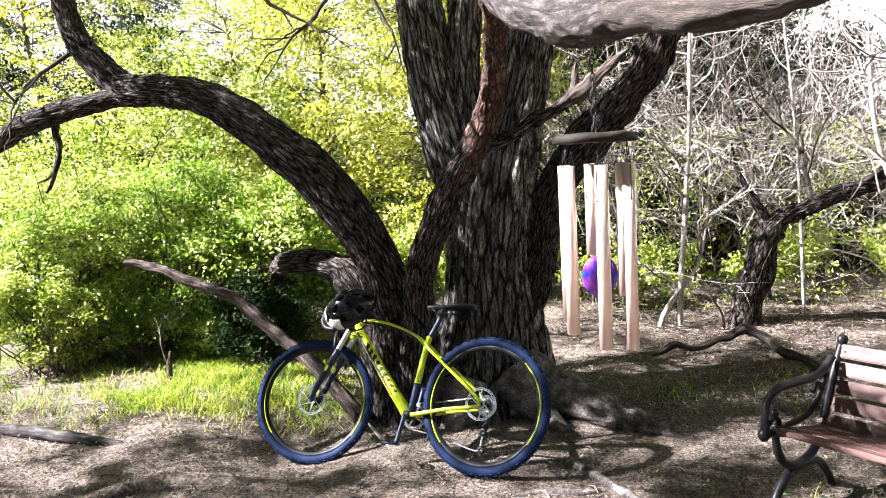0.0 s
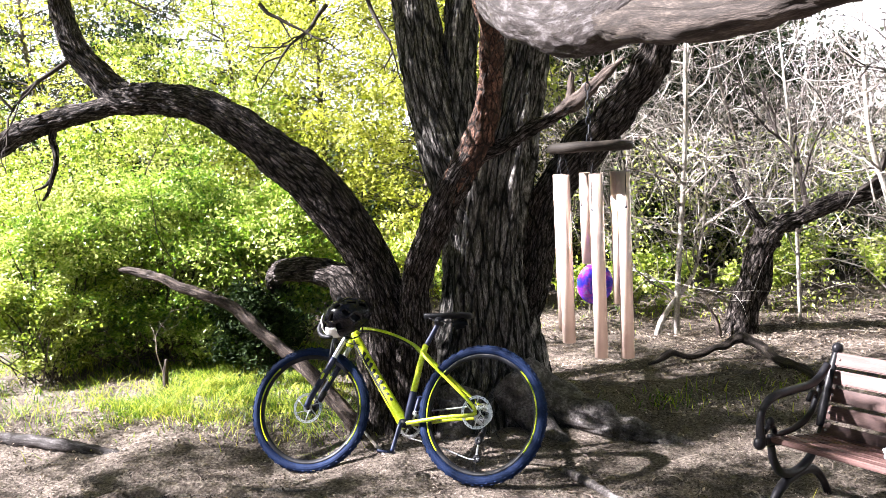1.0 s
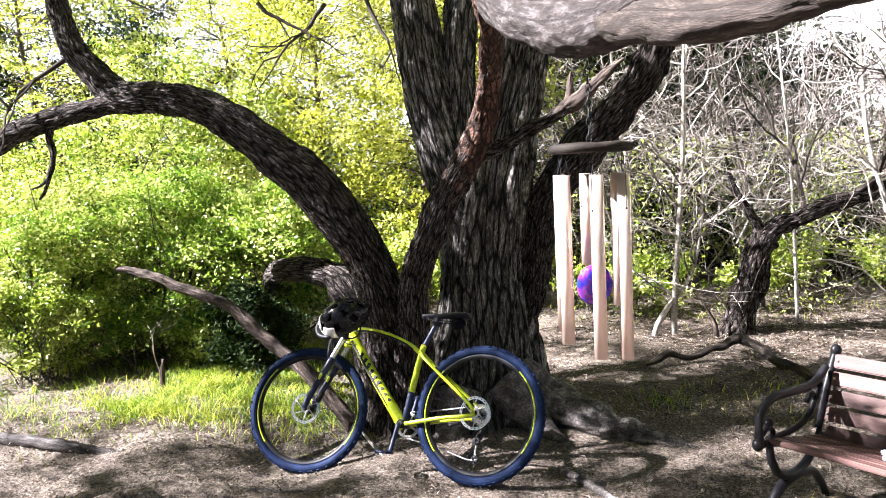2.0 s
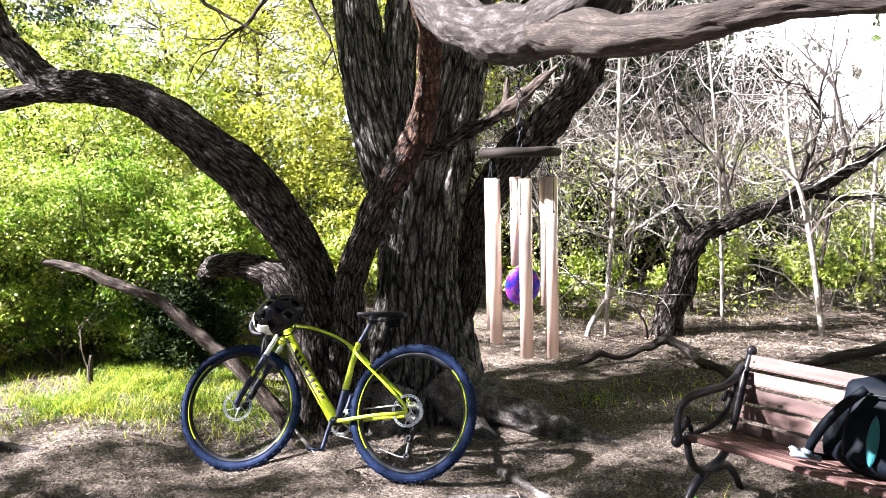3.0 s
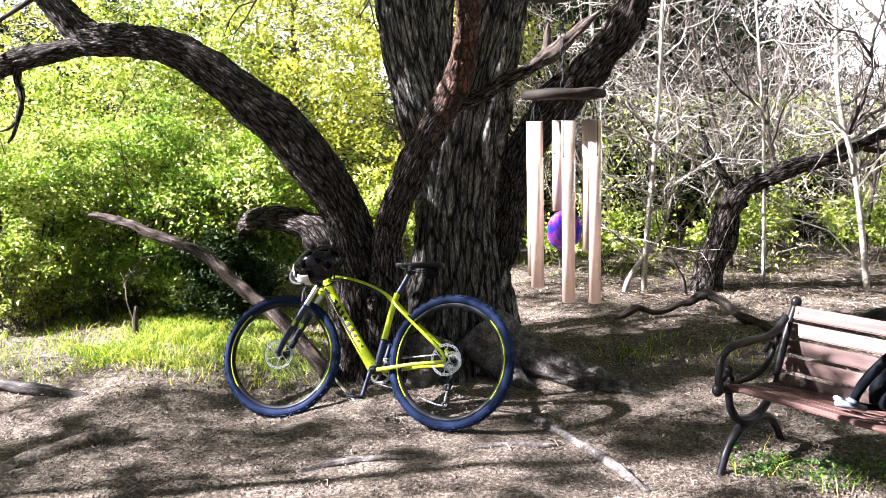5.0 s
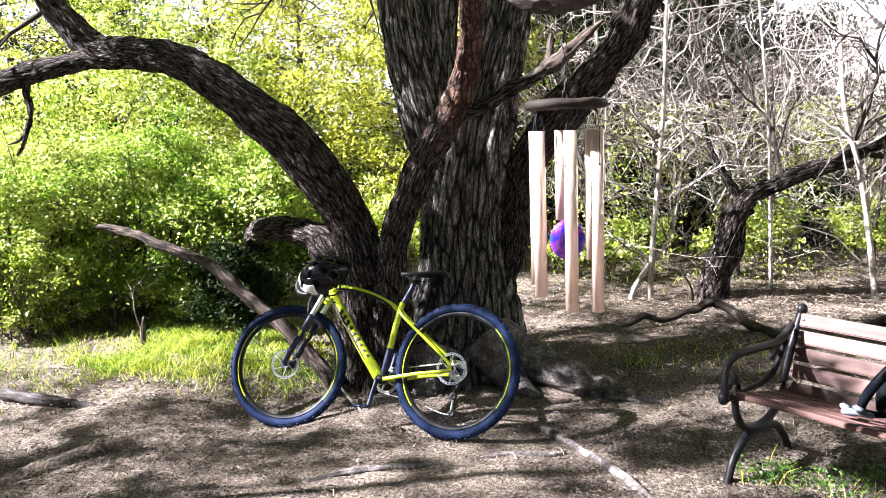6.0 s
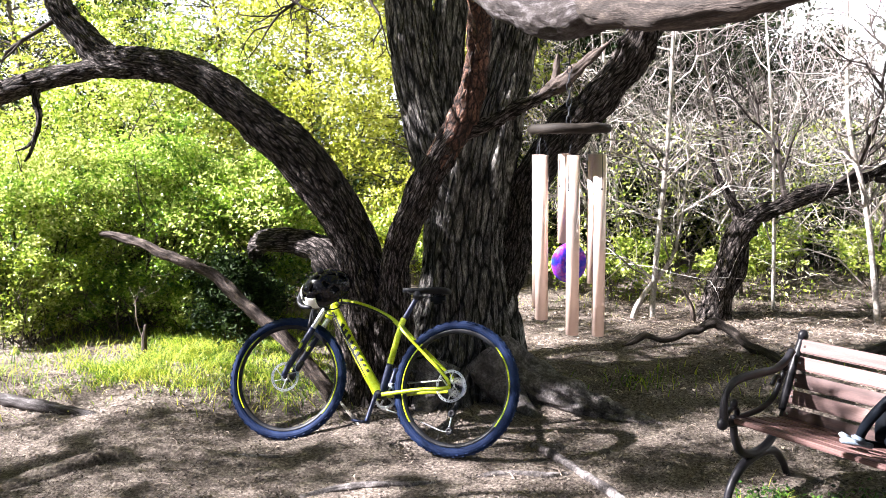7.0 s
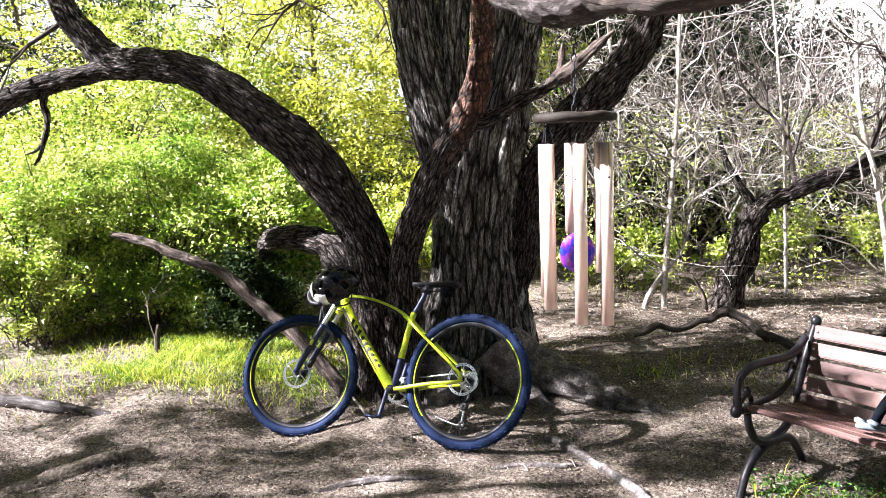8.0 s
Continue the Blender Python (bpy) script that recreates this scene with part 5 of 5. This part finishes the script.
young_tree((-8.6, 11.5, 0), 4.2, 1.6, LEAF_LIGHT, "bushy young tree in light green leaf", 20, 0.06, 0.4, count=150)
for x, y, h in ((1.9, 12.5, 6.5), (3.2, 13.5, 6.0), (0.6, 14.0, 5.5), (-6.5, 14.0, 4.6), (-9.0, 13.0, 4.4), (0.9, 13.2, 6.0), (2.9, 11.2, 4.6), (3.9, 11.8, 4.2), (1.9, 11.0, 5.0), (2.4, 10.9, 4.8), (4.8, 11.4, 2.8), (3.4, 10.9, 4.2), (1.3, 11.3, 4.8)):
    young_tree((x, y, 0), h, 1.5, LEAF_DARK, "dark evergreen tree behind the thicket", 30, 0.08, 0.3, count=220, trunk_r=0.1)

# unseen trees added on the sunny side of the path, to dapple it
young_tree((-7.6, 2.6, 0), 5.3, 1.8, LEAF_YELLOW, "unseen leafy young tree added to dapple the path", 75, 0.06, 3.0, count=36, trunk_r=0.09, tuft=0.14)
young_tree((-5.4, 2.7, 0), 5.6, 1.8, LEAF_YELLOW, "unseen leafy young tree added to dapple the path", 75, 0.06, 3.4, count=24, trunk_r=0.08, tuft=0.14)

# ---- crooked tree and saplings on the open side ----
crooked = thing("crooked_tree", (2.32, 6.75, 0), "crooked leaning tree with rough dark bark", "tree")
limb("trunk", [(2.29, 6.66, -0.25, 0.19), (2.33, 6.62, 0.0, 0.145), (2.37, 6.6, 0.2, 0.128), (2.44, 6.6, 0.45, 0.122), (2.5, 6.6, 0.66, 0.125), (2.56, 6.6, 0.83, 0.11), (2.66, 6.6, 0.935, 0.086), (2.87, 6.6, 1.02, 0.07), (3.03, 6.6, 1.09, 0.068), (3.18, 6.6, 1.145, 0.07), (3.33, 6.6, 1.16, 0.058), (3.47, 6.6, 1.2, 0.058), (3.6, 6.6, 1.27, 0.054), (3.7, 6.6, 1.33, 0.052), (3.9, 6.6, 1.41, 0.045), (4.4, 6.6, 1.75, 0.035)],
     BARK_LIMB, crooked, around=72, step=0.02, ridge=0.014, ridge_size=0.035, lump=0.35, seed=3.3)
limb("branch", [(2.56, 6.6, 0.86, 0.07), (2.5, 6.6, 0.99, 0.048), (2.42, 6.6, 1.12, 0.036), (2.33, 6.6, 1.27, 0.03), (2.28, 6.6, 1.4, 0.02), (2.24, 6.62, 1.62, 0.008)], BARK_LIMB, crooked, around=28, ridge=0.006, ridge_size=0.025, lump=0.3, seed=1.1)
lines = []
for s, w in (((3.5, 6.6, 1.18), (0.5, 0, 1)), ((3.88, 6.6, 1.37), (0.2, 0, 1)), ((3.2, 6.6, 1.06), (0.7, 0, 0.6)), ((3.7, 6.6, 1.25), (1, -0.1, -0.1)), ((2.9, 6.6, 0.95), (0, 0.2, 1))):
    lines += branching(s, w, 0.9, 0.028, 2, 0.6, 3, 0.2, 0.2)
v, q = tubes(lines, 5)
add_mesh("branchwork", v, q, BARK_LIMB, crooked)


def sapling(points, label, twigs=16, material=TWIG_PALE, long=0.5, start=0.25):
    base = points[0][:3]
    ob = thing("sapling", (base[0], base[1], 0), label, "tree", group="saplings in the thicket")
    limb("trunk", points, material, ob, around=9, step=0.08, lump=0.2, seed=base[0])
    line = glide(points, 0.1)
    lines = []
    for _ in range(twigs):
        p = line[int(rng.uniform(start, 0.98) * len(line))]
        a = rng.uniform(0, 2 * math.pi)
        lines += branching(p[:3], (math.cos(a), math.sin(a) * 0.6, rng.uniform(0.1, 1.0)), long * rng.uniform(0.5, 1.3), p[3] * 0.5, 2, 0.6, 2, 0.22, 0.2)
    v, q = tubes(lines, 4)
    add_mesh("branchwork", v, q, material, ob)
    return ob


PALE = "thin pale bare sapling in the thicket"
sapling([(1.6, 6.68, -0.05, 0.026), (1.65, 6.7, 0.1, 0.026), (1.75, 6.7, 0.265, 0.022), (1.95, 6.7, 0.53, 0.018), (2.03, 6.7, 0.85, 0.014), (2.06, 6.7, 1.14, 0.011), (2.1, 6.7, 1.8, 0.006)], "pale bare sapling leaning outward from its foot", 14)
sapling([(1.79, 6.7, -0.05, 0.03), (1.8, 6.7, 0.21, 0.028), (1.83, 6.7, 0.7, 0.025), (1.866, 6.7, 1.15, 0.023), (1.91, 6.7, 1.9, 0.02), (1.92, 6.7, 2.52, 0.016), (2.0, 6.8, 3.4, 0.01)], PALE, 26)
sapling([(2.99, 6.9, -0.1, 0.018), (2.97, 6.9, 0.5, 0.017), (2.95, 6.9, 0.95, 0.016), (2.91, 6.9, 1.63, 0.013), (2.8, 7.0, 3.0, 0.007)], PALE, 20)
sapling([(3.7, 6.4, -0.05, 0.03), (3.62, 6.4, 0.5, 0.026), (3.5, 6.4, 1.13, 0.024), (3.33, 6.4, 1.76, 0.02), (3.3, 6.5, 2.9, 0.01)], "grey bare sapling beside the crooked tree", 26)
sapling([(2.12, 6.5, -0.05, 0.026), (2.1, 6.5, 0.12, 0.022), (2.06, 6.52, 0.22, 0.012), (2.0, 6.5, 0.33, 0.005)], "short weathered forked stub at the edge of the thicket", 2, DEAD_WOOD, 0.15)
for k in range(26):
    x, y = rng.uniform(0.9, 6.6), rng.uniform(7.4, 10.5)
    h = rng.uniform(2.2, 4.6) * (1.0 if x < 3.4 else 0.85)
    w = rng.normal(size=2) * 0.45
    r = rng.uniform(0.012, 0.026)
    sapling([(x, y, -0.05, r), (x + w[0] * 0.2, y, h * 0.3, r * 0.9), (x + w[0] * 0.7, y + w[1] * 0.5, h * 0.65, r * 0.65), (x + w[0], y + w[1], h, r * 0.25)], PALE, 16, TWIG_PALE if k % 4 else TWIG_DARK, 0.7, 0.2)

# shrubs added to fill the thicket; the near-black ones stand in for shaded gaps
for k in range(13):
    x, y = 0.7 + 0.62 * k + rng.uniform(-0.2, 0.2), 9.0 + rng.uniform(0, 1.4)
    shrub("filler_shrub", (x, y, 0), (0.75, 0.6, rng.uniform(1.3, 2.0) * (1 if x < 3.2 else 0.75)), LEAF_DARK if x < 3.2 or k % 3 == 0 else LEAF_LIGHT,
          "near-black shrub added for the shaded gaps deep in the thicket" if x < 3.2 or k % 3 == 0 else "loose light green shrub in the thicket", 70, 60, 0.06, TWIG_DARK, low=0.0)
for x, y, h in ((-1.0, 8.0, 1.0), (-0.2, 8.2, 0.9), (0.5, 8.4, 1.0), (-5.8, 8.8, 1.4)):
    shrub("filler_shrub", (x, y, 0), (0.6, 0.5, h), LEAF_LIGHT, "loose light green shrub under the young trees", 60, 60, 0.05, TWIG_DARK, low=0.0)


def thicket():
    lines = []
    for k in range(230):
        x, y = rng.uniform(0.9, 7.0), rng.uniform(7.4, 10.5)
        lines += branching((x, y, rng.uniform(0, 1.6)), (rng.normal() * 0.5, rng.normal() * 0.3, 1), rng.uniform(0.8, 2.2), 0.009, 2, 0.8, 3, 0.34, 0.1)
    v, q = tubes(lines, 3)
    stuff("thicket", v, q, TWIG_PALE, "dense tangle of pale bare twigs", "thicket")


thicket()
p = np.stack([rng.uniform(1.0, 6.5, 24000), rng.uniform(7.2, 9.4, 24000), rng.uniform(0.05, 1.0, 24000) ** 1.3 * 1.8], -1)
p = p[patchy(p[:, 0], p[:, 2] + p[:, 1], 4) > 0.55]
v, q = leaves(p, 0.042, 0.55)
stuff("thicket_leaves", v, q, LEAF_LIGHT, "scattered fresh leaf buds in the thicket", "leaves")


def far_woods():
    pts = []
    for k in range(2000):
        a = rng.uniform(-math.pi, math.pi)
        ahead = abs(a) < 0.95
        r = rng.uniform(15, 23) if ahead else rng.uniform(9, 15)
        x, y = r * math.sin(a), 4 + r * math.cos(a)
        top = 3.0 + 1.5 * noise.noise(Vector((a * 5, 0, 0)))
        if x > 4 and y > 5:
            top *= 0.7
        # woods out of view, raised to block sky light, kept low towards the sun
        if not ahead:
            top = 7.5 + 2.5 * noise.noise(Vector((a * 5, 0, 0))) if x > -4 or y < 0 else 3.5
        n = 50
        p = np.array([x, y, 0]) + rng.normal(size=(n, 3)) * (0.8, 0.8, 0.2)
        p[:, 2] = rng.uniform(0, top, n) * rng.uniform(0.6, 1)
        pts.append(p)
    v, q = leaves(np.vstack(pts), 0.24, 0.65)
    stuff("far_woods", v, q, LEAF_DARK, "dark woodland in the distance, with taller unseen woods added round the back to cut sky light", "woods")


far_woods()

# ---- ground cover ----
def blades(places, tall, wide, lean=0.5):
    n = len(places)
    a = rng.uniform(0, 2 * np.pi, n)
    side = np.stack([np.cos(a), np.sin(a), 0 * a], -1)
    h = tall * rng.uniform(0.4, 1.3, n)[:, None]
    bend = np.stack([rng.normal(size=n), rng.normal(size=n), 0 * a], -1) * lean * h
    c = np.asarray(places)
    w = wide * rng.uniform(0.6, 1.3, n)[:, None]
    up_ = np.array([0, 0, 1.0])
    mid, tip = c + up_ * h * 0.6 + bend * 0.35, c + up_ * h * 0.9 + bend
    v = np.stack([c - side * w, c + side * w, mid + side * w * 0.7, mid - side * w * 0.7, tip + side * w * 0.1, tip - side * w * 0.1], 1).reshape(-1, 3)
    b = 6 * np.arange(n)[:, None]
    q = np.concatenate([b + [0, 1, 2, 3], b + [3, 2, 4, 5]], 1).reshape(-1, 4)
    return v, q


def scatter(n, x0, x1, y0, y1, keep):
    x, y = rng.uniform(x0, x1, n), rng.uniform(y0, y1, n)
    ok = rng.random(n) < keep(x, y)
    x, y = x[ok], y[ok]
    return np.stack([x, y, height(x, y)], -1)


def spot(x, y, cx, cy, rx, ry):
    return np.exp(-(((x - cx) / rx) ** 2 + ((y - cy) / ry) ** 2))


g = scatter(250000, -5.5, -0.6, 4.2, 8.2, lambda x, y: np.clip(1.3 * spot(x, y, -1.85, 5.8, 0.5, 0.55) + 1.2 * spot(x, y, -2.35, 5.15, 0.42, 0.3) + 0.8 * spot(x, y, -2.8, 6.55, 1.3, 0.25)
            + 0.6 * spot(x, y, -1.2, 4.95, 0.45, 0.35) + 0.1 * spot(x, y, -3.6, 5.6, 1.2, 0.8), 0, 1) * (0.06 + patchy(x, y, 7) ** 1.4))
v, q = blades(g, 0.085, 0.0032, 0.8)
stuff("grass", v, q, GRASS, "fresh green grass between the path and the shrubs", "grass")
g = scatter(26000, 0.6, 4.5, 4.3, 8.0, lambda x, y: (0.6 * spot(x, y, 1.3, 4.9, 0.35, 0.2) + 0.35 * spot(x, y, 2.1, 4.9, 0.5, 0.3) + 0.25 * spot(x, y, 2.6, 7.6, 1.6, 0.5)) * patchy(x, y, 9))
v, q = blades(g, 0.07, 0.004)
stuff("grass_tufts", v, q, GRASS, "sparse grass tufts among leaf litter", "grass")


def weeds(x, y, r, label):
    pts = scatter(1000, x - r, x + r, y - r, y + r, lambda a, b: spot(a, b, x, y, r * 0.6, r * 0.5))
    pts[:, 2] += rng.uniform(0.01, 0.09, len(pts))
    v1, q1 = leaves(pts, 0.022, 0.5, 0.8)
    v2, q2 = blades(pts[::4] * (1, 1, 0), 0.08, 0.0025)
    ob = thing("weed_clump", (x, y, 0), label, "plant")
    add_mesh("leafage", v1, q1, LEAF_WEED, ob)
    add_mesh("grass_blade_tuft", v2, q2, GRASS, ob)


for x, y, r in ((1.4, 3.14, 0.14), (1.62, 3.0, 0.2), (1.88, 3.05, 0.2)):
    weeds(x, y, r, "low clump of green weeds on bare soil")

p = scatter(170000, -5.5, 6.5, 1.6, 9.5, lambda x, y: np.clip(0.014 + 1.0 * spot(x, y, 2.8, 6.4, 2.8, 1.4) + 0.4 * spot(x, y, -2.8, 5.0, 1.5, 0.8), 0, 1) * (0.3 + 0.7 * patchy(x, y, 3)))
p[:, 2] += rng.uniform(0.006, 0.035, len(p))
v, q = leaves(p, 0.024, 0.45, 1.2, 0.6)
stuff("leaf_litter", v, q, LITTER, "dry fallen leaves and bark chips over the soil", "leaf litter")

p = scatter(150000, -3.6, 3.4, 2.3, 5.2, lambda x, y: 0.25 + 0.75 * patchy(x, y, 2.2))
p[:, 2] += rng.uniform(0.004, 0.014, len(p))
v, q = leaves(p, 0.012, 0.45, 1.1, 0.7)
stuff("bark_chips", v, q, CHIPS, "fine bark chips and grit on the trodden soil", "chips")

DEAD_TWIG = surface("dry_brown_twigs", [(0.04, 0.03, 0.024), (0.13, 0.1, 0.08), (0.3, 0.25, 0.21)], 5, 40, 0.85, bump=0.2, depth=0.004, island=0.4)
lines = []
for k in range(1500):
    x, y = (rng.uniform(-4, 5), rng.uniform(2.2, 8)) if k < 600 else (rng.uniform(0.6, 5.5), rng.uniform(5.0, 7.8))
    a, l = rng.uniform(0, 6.3), rng.uniform(0.04, 0.2) * (1.6 if y > 5 else 0.7)
    z = float(height(x, y)) + 0.012
    r = rng.uniform(0.0015, 0.0045)
    lines.append(np.array([(x, y, z, r), (x + l * 0.5 * math.cos(a), y + l * 0.5 * math.sin(a), z + rng.uniform(0, 0.02), r), (x + l * math.cos(a + 0.2), y + l * math.sin(a + 0.2), z, r * 0.5)]))
v, q = tubes(lines, 4)
stuff("fallen_twigs", v, q, DEAD_TWIG, "small fallen twigs strewn over the soil", "twigs")

# ---- roots and logs on the ground ----
def ground_wood(name, pts, material, label, category, **kw):
    ob = limb(name, pts, material, None, around=24, step=0.025, ridge=0.002, ridge_size=0.02, lump=0.3, **kw)
    return tagged(ob, label, category)


ROOT = "half-buried root crossing the trodden soil"
ground_wood("surface_root", [(-3.3, 4.66, 0.01, 0.045), (-2.97, 4.56, 0.02, 0.042), (-2.65, 4.44, 0.02, 0.038), (-2.35, 4.33, 0.01, 0.03), (-2.0, 4.25, -0.03, 0.02)], BARK_PALE, "smooth pale root lying along the path", "root", seed=1)
ground_wood("surface_root", [(-2.3, 3.35, -0.05, 0.06), (-2.0, 3.58, -0.012, 0.065), (-1.75, 3.7, 0.004, 0.065), (-1.45, 3.73, -0.008, 0.055), (-1.1, 3.68, -0.05, 0.045)], SOIL, ROOT, "root", seed=2)
ground_wood("surface_root", [(-1.9, 3.85, -0.03, 0.03), (-1.6, 3.78, -0.012, 0.03), (-1.25, 3.74, -0.02, 0.028), (-0.85, 3.75, -0.05, 0.03)], ROOT_BARK, ROOT, "root", seed=3)
ground_wood("surface_root", [(0.42, 3.86, -0.01, 0.018), (0.5, 3.72, 0.006, 0.022), (0.63, 3.48, 0.005, 0.022), (0.75, 3.25, 0.004, 0.024), (0.86, 3.0, -0.02, 0.022)], ROOT_BARK, "pale thin root running across bare soil", "root", seed=4)
ground_wood("surface_root", [(0.05, 3.42, -0.03, 0.022), (0.2, 3.47, 0.002, 0.022), (0.45, 3.46, 0.0, 0.02), (0.62, 3.5, -0.02, 0.018)], ROOT_BARK, ROOT, "root", seed=5)
ground_wood("surface_root", [(-0.75, 3.3, -0.03, 0.018), (-0.5, 3.36, 0.0, 0.018), (-0.2, 3.38, 0.0, 0.016), (0.0, 3.42, -0.02, 0.014)], ROOT_BARK, ROOT, "root", seed=6)
ground_wood("fallen_log", [(1.3, 5.66, 0.03, 0.008), (1.38, 5.7, 0.045, 0.02), (1.46, 5.72, 0.085, 0.03), (1.53, 5.75, 0.085, 0.024), (1.62, 5.74, 0.05, 0.021), (1.74, 5.77, 0.06, 0.026), (1.84, 5.79, 0.1, 0.024), (1.93, 5.8, 0.11, 0.03), (2.0, 5.8, 0.155, 0.034), (2.06, 5.8, 0.175, 0.046), (2.12, 5.75, 0.15, 0.036), (2.18, 5.63, 0.115, 0.032), (2.21, 5.45, 0.075, 0.035), (2.27, 5.25, 0.08, 0.03), (2.33, 4.85, 0.045, 0.024)], BARK_NEAR, "crooked dark fallen branch lying on leaf litter", "log", seed=7)
ground_wood("fallen_log", [(2.9, 5.3, 0.03, 0.03), (3.3, 5.5, 0.06, 0.04), (3.7, 5.6, 0.08, 0.04), (4.2, 5.9, 0.12, 0.03)], BARK_NEAR, "dark fallen branch lying on leaf litter", "log", seed=8)
ground_wood("dead_stub", [(-2.47, 5.55, -0.05, 0.022), (-2.46, 5.54, 0.15, 0.02), (-2.44, 5.54, 0.27, 0.012)], DEAD_WOOD, "short bleached dead stub standing in grass", "stub", seed=9)
for s, w, l in (((-2.46, 5.54, 0.12), (-0.3, 0, 1), 0.34), ((-4.2, 6.0, 0), (0.1, 0, 1), 0.45), ((-3.6, 5.9, 0), (0.2, 0, 1), 0.35)):
    lines = branching(s, w, l, 0.006, 2, 0.7, 2, 0.2, 0)
    v, q = tubes(lines, 5)
    sprig = thing("dry_twig", (s[0], s[1], 0), "dry bare twig standing in grass", "twig")
    add_mesh("branchwork", v, q, DEAD_TWIG, sprig)
ground_wood("dry_stick", [(-0.73, 4.33, 0.09, 0.006), (-0.66, 4.24, 0.05, 0.009), (-0.6, 4.16, 0.02, 0.009), (-0.54, 4.06, -0.01, 0.007)], TWIG_PALE, "pale dry stick leaning on the roots behind a wheel", "stick", seed=10)
